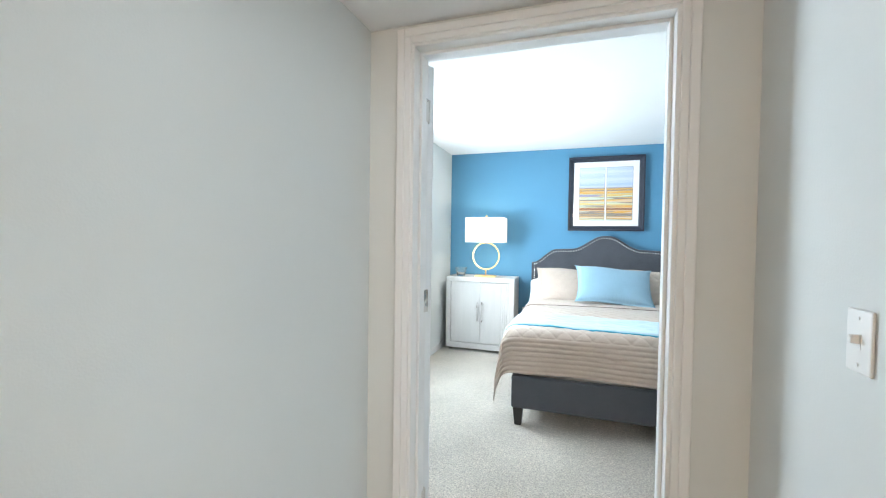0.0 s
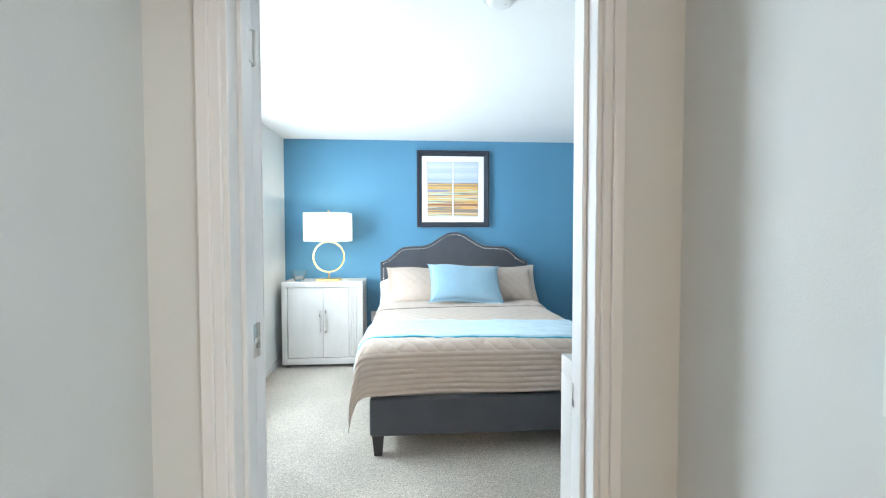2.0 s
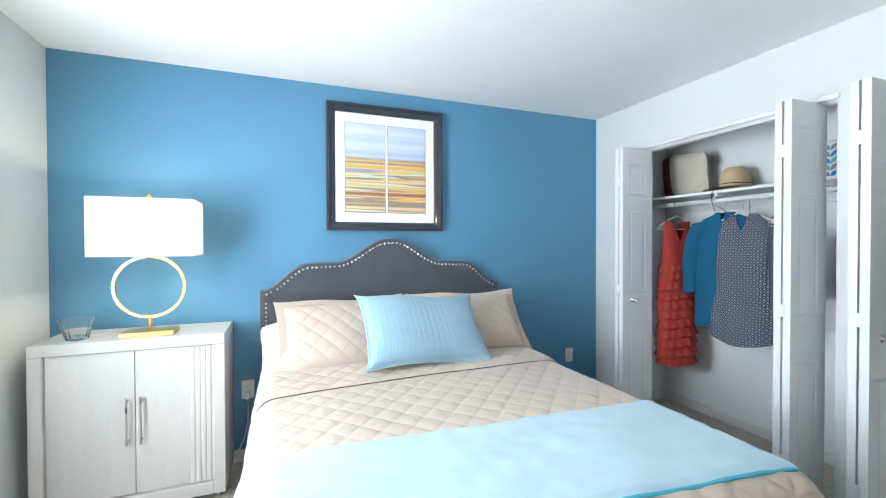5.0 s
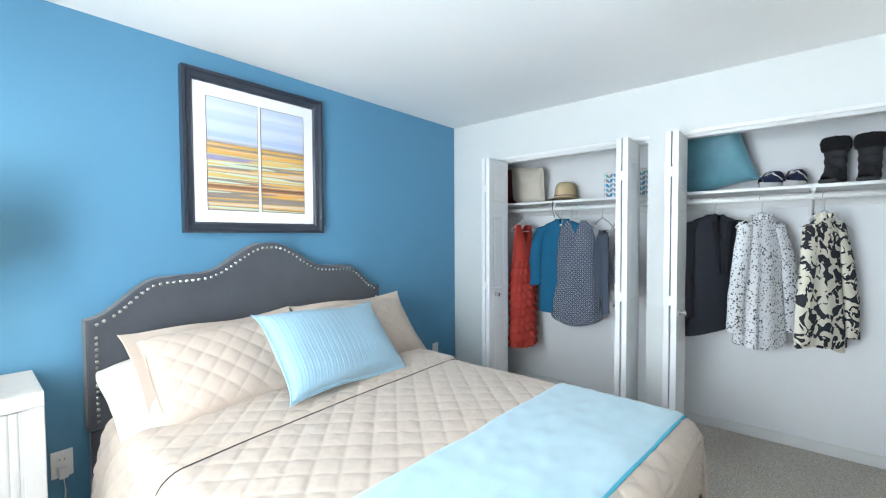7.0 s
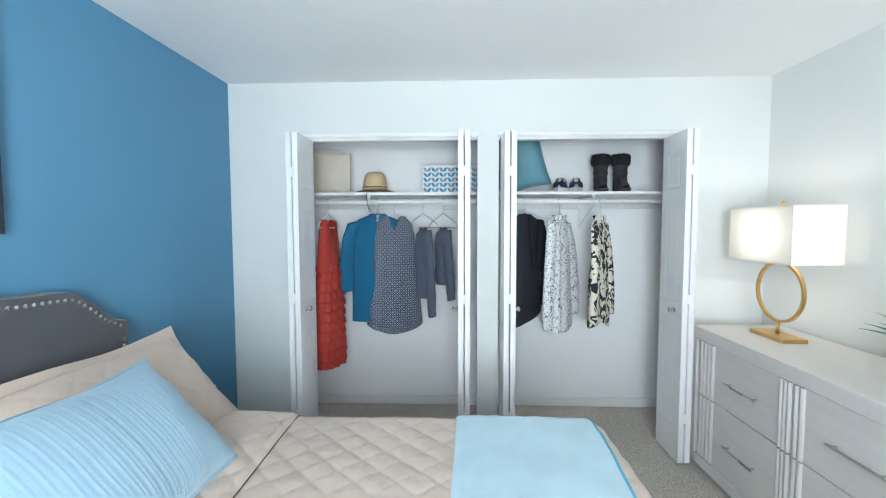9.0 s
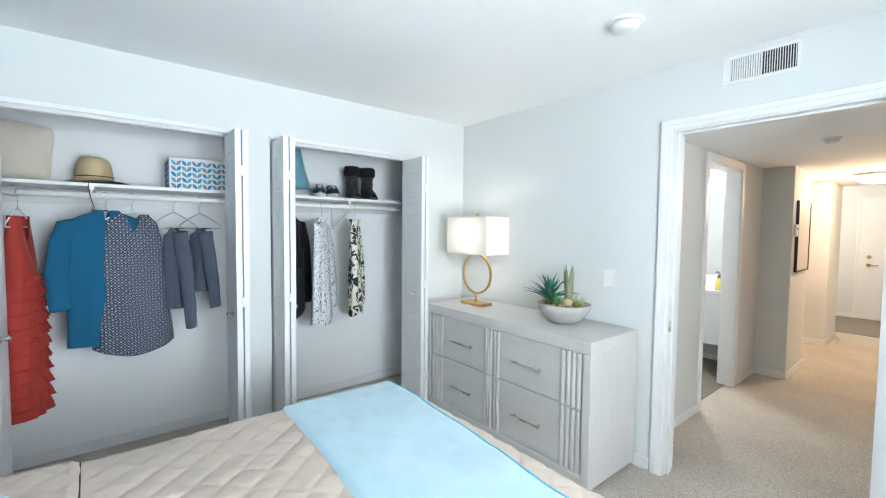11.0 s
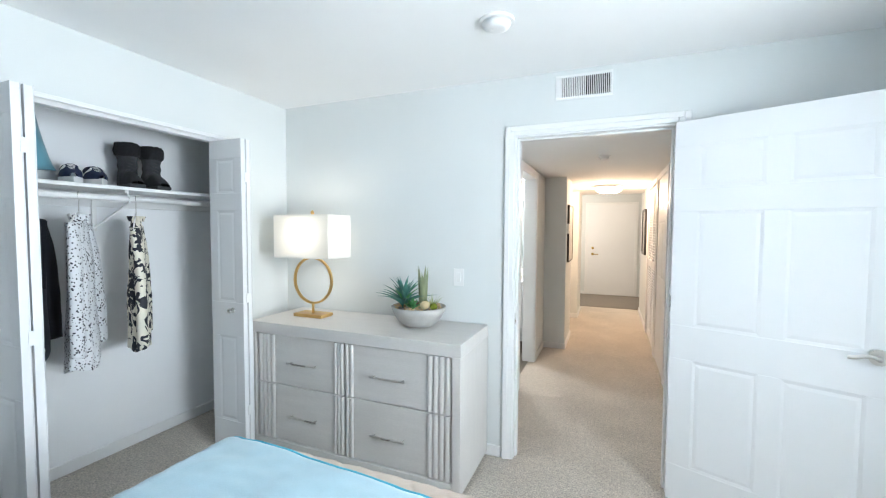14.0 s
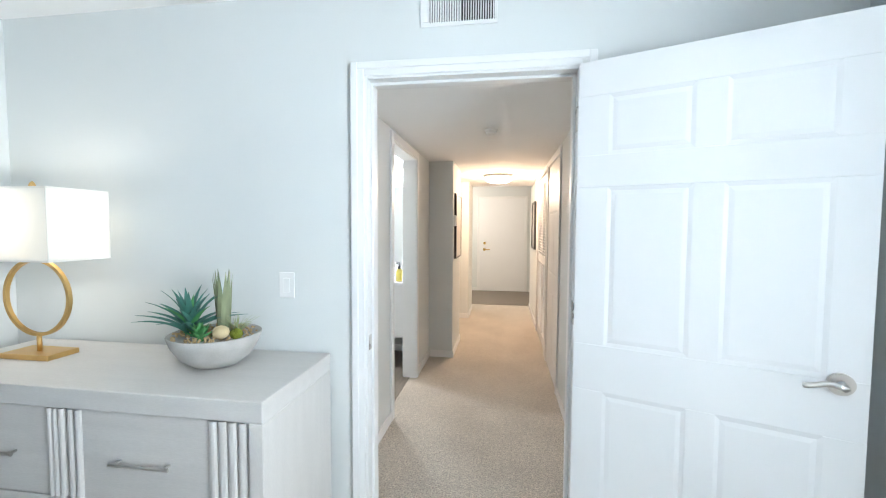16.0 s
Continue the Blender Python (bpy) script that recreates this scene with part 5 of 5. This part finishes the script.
ALOE = mat("blue_green_aloe", (0.06, 0.19, 0.155), 0.55, vary=0.2, scale=18)
ALOE2 = mat("fresh_green_aloe", (0.08, 0.27, 0.09), 0.55, vary=0.2, scale=18)
SNAKE = mat("grey_green_striped_leaf", (0.24, 0.27, 0.15), 0.6, vary=0.3, scale=30, stretch=(1, 1, 0.2))
rng = random.Random(4)
al = part("aloe_plant", lathe(bmesh.new(), [(0.012, 0.10), (0.016, 0.13), (0.008, 0.145)], 12, (0.088, 0.03, 0)), ALOE, bowl, "blue-green spiky aloe")
for k in range(36):
    ring_ = min(2, k // 13)
    part("leaf", blade((0.088 + rng.uniform(-0.006, 0.006), 0.03 + rng.uniform(-0.006, 0.006), 0.128 + 0.01 * ring_), k * 2.399 + 0.3, rng.uniform(0.15, 0.20) * (1 + 0.03 * ring_), (0.66, 0.42, 0.18)[ring_] + rng.uniform(-0.1, 0.1), 0.0165, (0.38, 0.26, 0.14)[ring_] + rng.uniform(-0.05, 0.08)), ALOE if k % 13 < 9 or ring_ == 0 else ALOE2, al)
sp = part("snake_plant", lathe(bmesh.new(), [(0.02, 0.09), (0.02, 0.115), (0.01, 0.12)], 12), SNAKE, bowl, "upright grey-green spiked stalks")
for k in range(11):
    a = k * 2.399
    part("leaf", blade((-0.015 + 0.018 * math.cos(a), -0.03 + 0.018 * math.sin(a), 0.112), a, rng.uniform(0.20, 0.285), rng.uniform(0.02, 0.10), 0.018, 0.03, 0.008), SNAKE, sp)
ev = part("rosette_plant", lathe(bmesh.new(), [(0.01, 0.11), (0.015, 0.13), (0.005, 0.14)], 12, (0.0, 0.085, 0)), ALOE2, bowl, "bright green rosette succulent")
for k in range(20):
    r_ = k // 7
    part("leaf", blade((0.0, 0.085, 0.130 + 0.006 * r_), k * 2.399, 0.068 - 0.012 * r_, (1.2, 0.8, 0.35)[min(2, r_)], 0.013, -0.1, 0.006), ALOE2, ev)
part("cactus_ball", lathe(bmesh.new(), [(0.006, 0.118)] + [(0.029 * math.sin(math.pi * (k + 1) / 12) + 0.0015 * (k % 2), 0.147 - 0.026 * math.cos(math.pi * (k + 1) / 12)) for k in range(10)] + [(0.002, 0.174)], 28, (-0.072, 0.068, 0)), mat("cream_cactus", (0.55, 0.44, 0.26), 0.8, bump=0.6, bump_scale=120), bowl, "cream ball cactus", True)
part("moss_ball", lathe(bmesh.new(), [(0.006, 0.116)] + [(0.023 * math.sin(math.pi * (k + 1) / 12), 0.138 - 0.021 * math.cos(math.pi * (k + 1) / 12)) for k in range(10)] + [(0.002, 0.160)], 24, (-0.118, 0.045, 0)), mat("olive_moss", (0.22, 0.26, 0.02), 0.95, bump=1.0, bump_scale=200), bowl, "olive green moss ball", True)
tf = bmesh.new()
for k in range(40):
    b2 = blade((-0.085, -0.01, 0.122), rng.uniform(0, 6.28), rng.uniform(0.05, 0.10), rng.uniform(0.1, 0.8), 0.0015, 0.15, 0.001)
    me = bpy.data.meshes.new("tmp")
    b2.to_mesh(me)
    b2.free()
    tf.from_mesh(me)
    bpy.data.meshes.remove(me)
part("grass_tuft", tf, mat("pale_green_grass", (0.36, 0.42, 0.22), 0.8), bowl, "pale wispy grass tuft", kind="stuff")

# ---- glass on the nightstand ----
gb = thing("glass_bowl", "small clear faceted glass bowl on the nightstand", "bowl", (-0.97, 5.80, 0.882))
part("glass_body", lathe(bmesh.new(), [(0.036, 0.0), (0.042, 0.003), (0.052, 0.045), (0.068, 0.098), (0.065, 0.098), (0.049, 0.046), (0.034, 0.012), (0.004, 0.011)], 14), glass_mat("clear_cut_glass", (0.96, 0.98, 0.98), 0.12), gb)
gb.scale = (1.1, 1.1, 1.1)

# ---- wall plates, vent, detectors ----
def outlet(name, at, turn, label):
    th = thing(name, label, "outlet", at, turn)
    part("cover_plate", boxes((-0.036, 0.036, -0.006, 0, -0.058, 0.058), bevel=0.003, seg=2), PLASTIC, th)
    for s in (-1, 1):
        rc = part("receptacle", boxes((-0.017, 0.017, -0.0085, -0.005, s * 0.02 - 0.014, s * 0.02 + 0.014), bevel=0.003), PLASTIC, th)
        part("slot", boxes((-0.008, -0.006, -0.0088, -0.0084, s * 0.02 - 0.004, s * 0.02 + 0.006), (0.006, 0.008, -0.0088, -0.0084, s * 0.02 - 0.004, s * 0.02 + 0.005)), DARK, rc)
    return th


oa = outlet("outlet", (-0.228, Y1, 0.449), 0, "white double outlet beside the bed")
outlet("outlet", (2.208, Y1, 0.42), 0, "white double outlet on the blue wall")
plug = thing("plug", "white plug and cord in the bedside outlet", "plug", (-0.228, Y1 - 0.008, 0.429))
part("plug_body", boxes((-0.016, 0.016, -0.042, 0, -0.03, 0.012), bevel=0.006, seg=2), PLASTIC, plug)
part("cord", tube(bmesh.new(), [(0, -0.03, -0.028), (0.004, -0.034, -0.08), (0.0, -0.03, -0.17), (-0.02, -0.022, -0.27), (-0.05, -0.02, -0.34), (-0.075, -0.03, -0.378)], 0.003, 8), PLASTIC, plug, smooth=True)


def switch(at, turn, kind, label):
    th = thing("light_switch", label, "light switch", at, turn)
    part("cover_plate", boxes((-0.036, 0.036, -0.006, 0, -0.058, 0.058), bevel=0.003, seg=2), PLASTIC, th)
    if kind == "toggle":
        part("toggle", boxes((-0.005, 0.005, -0.020, -0.005, -0.004, 0.012), bevel=0.002), PLASTIC, th)
        part("toggle_frame", boxes((-0.008, 0.008, -0.0068, -0.0055, -0.014, 0.014)), TRIM, th)
        for z in (-0.042, 0.042):
            part("screw", cyl(bmesh.new(), (0, -0.0055, z), (0, -0.0075, z), 0.0035, 10), PLASTIC, th)
    else:
        part("rocker", boxes((-0.016, 0.016, -0.0095, -0.005, -0.033, 0.033), bevel=0.003), PLASTIC, th)
    return th


switch((HX1, 1.955, 1.155), -90, "toggle", "white toggle light switch on the hall wall")
switch((1.035, Y0, 1.155), 180, "rocker", "white rocker light switch above the dresser")

vent = thing("air_vent", "white slatted air register above the doorway", "vent", (0.273, Y0, 2.308), 180)
part("vent_frame", boxes((-0.158, 0.158, -0.006, 0, 0.055, 0.072), (-0.158, 0.158, -0.006, 0, -0.072, -0.055), (-0.158, -0.125, -0.006, 0, -0.055, 0.055), (0.145, 0.158, -0.006, 0, -0.055, 0.055), bevel=0.002), PLASTIC, vent)
# near-black sheet in place of the shade inside the duct
part("duct_shadow", boxes((-0.125, 0.145, -0.0015, -0.0005, -0.055, 0.055)), DARK, vent)
vs = finish("slat", boxes((-0.0016, 0.0016, -0.009, -0.0005, -0.055, 0.055)), PLASTIC)
for k in range(27):
    o = new("slat", vs)
    o.parent = vent
    o.matrix_local = pose(-0.120 + 0.010 * k, 0, 0, 0, 0, -28 if k < 14 else 12)


def detector(at, r, label):
    th = thing("smoke_detector", label, "smoke detector", at)
    part("base_ring", lathe(bmesh.new(), [(r * 0.9, -0.012), (r, -0.010), (r, 0.0), (0.01, 0.0)], 40), PLASTIC, th)
    part("dome", lathe(bmesh.new(), [(0.004, -0.038), (r * 0.45, -0.037), (r * 0.72, -0.030), (r * 0.82, -0.012), (r * 0.3, -0.012)], 40), PLASTIC, th, smooth=True)
    part("test_button", cyl(bmesh.new(), (r * 0.3, 0, -0.040), (r * 0.3, 0, -0.034), 0.008, 14), TRIM, th)
    return th


detector((0.605, 3.29, H), 0.08, "round white smoke detector on the bedroom ceiling")
detector((0.178, 1.263, HH), 0.05, "small white smoke detector on the hall ceiling")

# ---- hall ----
hl = thing("ceiling_light", "round frosted flush ceiling light, lit warm", "ceiling light", (0.158, -1.35, HH))
hl.scale = (1.25, 1.25, 1.25)
part("canopy", lathe(bmesh.new(), [(0.15, -0.02), (0.155, -0.015), (0.155, 0.0), (0.01, 0.0)], 40), PLASTIC, hl)
part("diffuser", lathe(bmesh.new(), [(0.005, -0.085), (0.10, -0.078), (0.14, -0.055), (0.15, -0.02), (0.02, -0.02)], 48), glow("warm_lit_glass", (1.0, 0.82, 0.58), 6.0), hl, smooth=True)

ed = tagged(new("door_2"), "plain off-white entry door at the end of the hall", "door", kind="structure")
ed.matrix_world = pose(-0.37, -4.88, 0.01)
part("slab", boxes((0.0, 0.975, 0, 0.012, 0, 2.03), bevel=0.003), DOORP, ed)
eh = mat("polished_brass", (0.65, 0.45, 0.16), 0.25, 1.0)
dh = part("door_handle", cyl(bmesh.new(), (0.87, 0.012, 0.92), (0.87, 0.03, 0.92), 0.03, 20), eh, ed, "brass lever handle")
part("lever", tube(bmesh.new(), [(0.87, 0.03, 0.92), (0.87, 0.06, 0.92), (0.75, 0.06, 0.92)], 0.009, 8), eh, dh)
part("deadbolt", cyl(bmesh.new(), (0.87, 0.012, 1.06), (0.87, 0.035, 1.06), 0.028, 20), eh, ed)
ld = tagged(new("door_3"), "white six-panel closed hall door", "door", kind="structure")
ld.matrix_world = pose(HX0 - 0.03, -0.115, 0.01, 0, 0, 90)
leaf(ld, 0.83, 2.025, 0.035, ((0.105, 0.375), (0.455, 0.725)), ROWS6, name="slab")
lv = tagged(new("door_4"), "warm white louvred bifold closet door", "door", kind="structure")
lv.matrix_world = pose(HX0 - 0.03, -1.395, 0.012, 0, 0, 90)
louv = finish("louvre", boxes((0, 0.43, -0.003, 0.003, -0.022, 0.022)), DOORP)
for k in range(2):
    x0 = k * 0.547
    part("frame", boxes((x0, x0 + 0.055, -0.028, 0, 0, 2.02), (x0 + 0.487, x0 + 0.543, -0.028, 0, 0, 2.02), (x0 + 0.055, x0 + 0.487, -0.028, 0, 0, 0.12), (x0 + 0.055, x0 + 0.487, -0.028, 0, 0.98, 1.06), (x0 + 0.055, x0 + 0.487, -0.028, 0, 1.93, 2.02), bevel=0.002), DOORP, lv)
    for z0, z1 in ((0.13, 0.975), (1.07, 1.925)):
        n = int((z1 - z0) / 0.034)
        for j in range(n):
            o = new("louvre", louv)
            o.parent = lv
            o.matrix_local = pose(x0 + 0.056, -0.014, z0 + (j + 0.5) * (z1 - z0) / n, 40, 0, 0)
bd = tagged(new("door_5"), "white bathroom door standing open inside", "door", kind="structure")
bd.matrix_world = pose(HX1 + 0.128, 0.575, 0.012, 0, 0, -88)
leaf(bd, 0.76, 2.015, 0.035, ((0.10, 0.34), (0.42, 0.66)), ROWS6, name="slab")

th = thing("wall_panel", "black framed white board on the hall pier", "picture", (PIER, -0.48, 1.43), -90)
part("panel_frame", boxes((-0.27, 0.27, -0.025, 0, -0.36, -0.345), (-0.27, 0.27, -0.025, 0, 0.345, 0.36), (-0.27, -0.255, -0.025, 0, -0.345, 0.345), (0.255, 0.27, -0.025, 0, -0.345, 0.345)), BLACKP, th)
part("board", boxes((-0.255, 0.255, -0.018, -0.004, -0.345, 0.345)), mat("pale_board", (0.55, 0.53, 0.50), 0.6), th)
th = thing("thermostat", "small white thermostat on the hall pier", "thermostat", (PIER, -0.17, 1.49), -90)
part("thermostat_body", boxes((-0.04, 0.04, -0.025, 0, -0.06, 0.06), bevel=0.006, seg=2), PLASTIC, th)
part("display", boxes((-0.025, 0.025, -0.0265, -0.0245, 0.0, 0.03)), mat("grey_display", (0.25, 0.28, 0.26), 0.3), th)
th = thing("hall_picture", "black framed picture on the hall wall", "picture", (HX0, -2.1, 1.45), 90)
part("picture_frame", boxes((-0.3, 0.3, -0.03, 0, -0.35, -0.32), (-0.3, 0.3, -0.03, 0, 0.32, 0.35), (-0.3, -0.27, -0.03, 0, -0.32, 0.32), (0.27, 0.3, -0.03, 0, -0.32, 0.32)), BLACKP, th)
part("print", boxes((-0.27, 0.27, -0.015, -0.003, -0.32, 0.32)), mat("grey_print", (0.35, 0.35, 0.36), 0.6), th)
th = thing("refrigerator", "tall dark appliance in the kitchen opening", "appliance", (1.30, -1.75, 0))
part("cabinet_body", boxes((-0.12, 0.6, -0.25, 0.35, 0.02, 1.05), bevel=0.01), mat("black_enamel", (0.015, 0.015, 0.017), 0.35), th)
for x in (-0.08, 0.56):
    for y in (-0.2, 0.3):
        part("foot", cyl(bmesh.new(), (x, y, 0), (x, y, 0.022), 0.015, 10), DARKWOOD, th)

# ---- bathroom ----
va = thing("bathroom_vanity", "white bathroom vanity with a white top", "vanity", (1.06, 0.0, 0))
part("cabinet", boxes((0.0, 0.72, -0.21, 0.34, 0.31, 0.83), bevel=0.003), TRIM, va)
part("countertop", boxes((-0.015, 0.74, -0.212, 0.36, 0.83, 0.87), bevel=0.006, seg=2), mat("white_cultured_marble", (0.82, 0.82, 0.81), 0.2, vary=0.02), va)
part("backsplash", boxes((-0.015, 0.74, -0.228, -0.213, 0.87, 0.97), bevel=0.003), mat("white_marble_splash", (0.82, 0.82, 0.81), 0.2, vary=0.02), va)
part("support_panel", boxes((0.70, 0.72, -0.21, 0.32, 0.006, 0.31)), TRIM, va)
fc = thing("faucet", "chrome bathroom faucet on the vanity", "faucet", (1.24, -0.12, 0.87))
part("spout", tube(bmesh.new(), [(0, 0, 0), (0, 0, 0.10), (0, 0.03, 0.15), (0, 0.08, 0.155), (0, 0.11, 0.12)], 0.011, 12), mat("chrome", (0.8, 0.8, 0.8), 0.08, 1.0), fc, smooth=True)
for x, y, h, c in ((1.12, 0.27, 0.15, (0.62, 0.50, 0.10)), (1.15, 0.14, 0.15, (0.60, 0.48, 0.12))):
    th = thing("soap_dispenser", "amber soap bottle with black pump on the vanity", "soap bottle", (x, y, 0.87), group="soap bottles")
    part("bottle", lathe(bmesh.new(), [(0.025, 0), (0.032, 0.004), (0.032, 0.095), (0.014, 0.115), (0.012, 0.125)], 24), mat("amber_soap", c, 0.2), th, smooth=True)
    part("pump", tube(cyl(bmesh.new(), (0, 0, 0.125), (0, 0, 0.145), 0.013, 14), [(0, 0, 0.145), (0, 0, 0.175), (0.035, 0, 0.175)], 0.005, 8), BLACKP, th)
mr = thing("bathroom_mirror", "frameless wall mirror above the vanity", "mirror", (1.45, -0.228, 1.42))
part("mirror_glass", boxes((-0.40, 0.40, -0.0, 0.006, -0.44, 0.44)), mat("mirror_silver", (0.9, 0.9, 0.9), 0.02, 1.0, vary=0), mr)
vl = thing("vanity_light", "frosted glass vanity light bar above the mirror, lit", "wall light", (1.45, -0.228, 2.03))
part("back_plate", boxes((-0.28, 0.28, 0, 0.03, -0.05, 0.05), bevel=0.005), NICKEL, vl)
for x in (-0.19, 0, 0.19):
    part("glass_shade", lathe(bmesh.new(), [(0.03, 0.06), (0.06, -0.03), (0.065, -0.09), (0.02, -0.09)], 24, (x, 0.10, 0)), glow("lit_frosted_glass", (1.0, 0.97, 0.92), 5.0), vl, smooth=True)
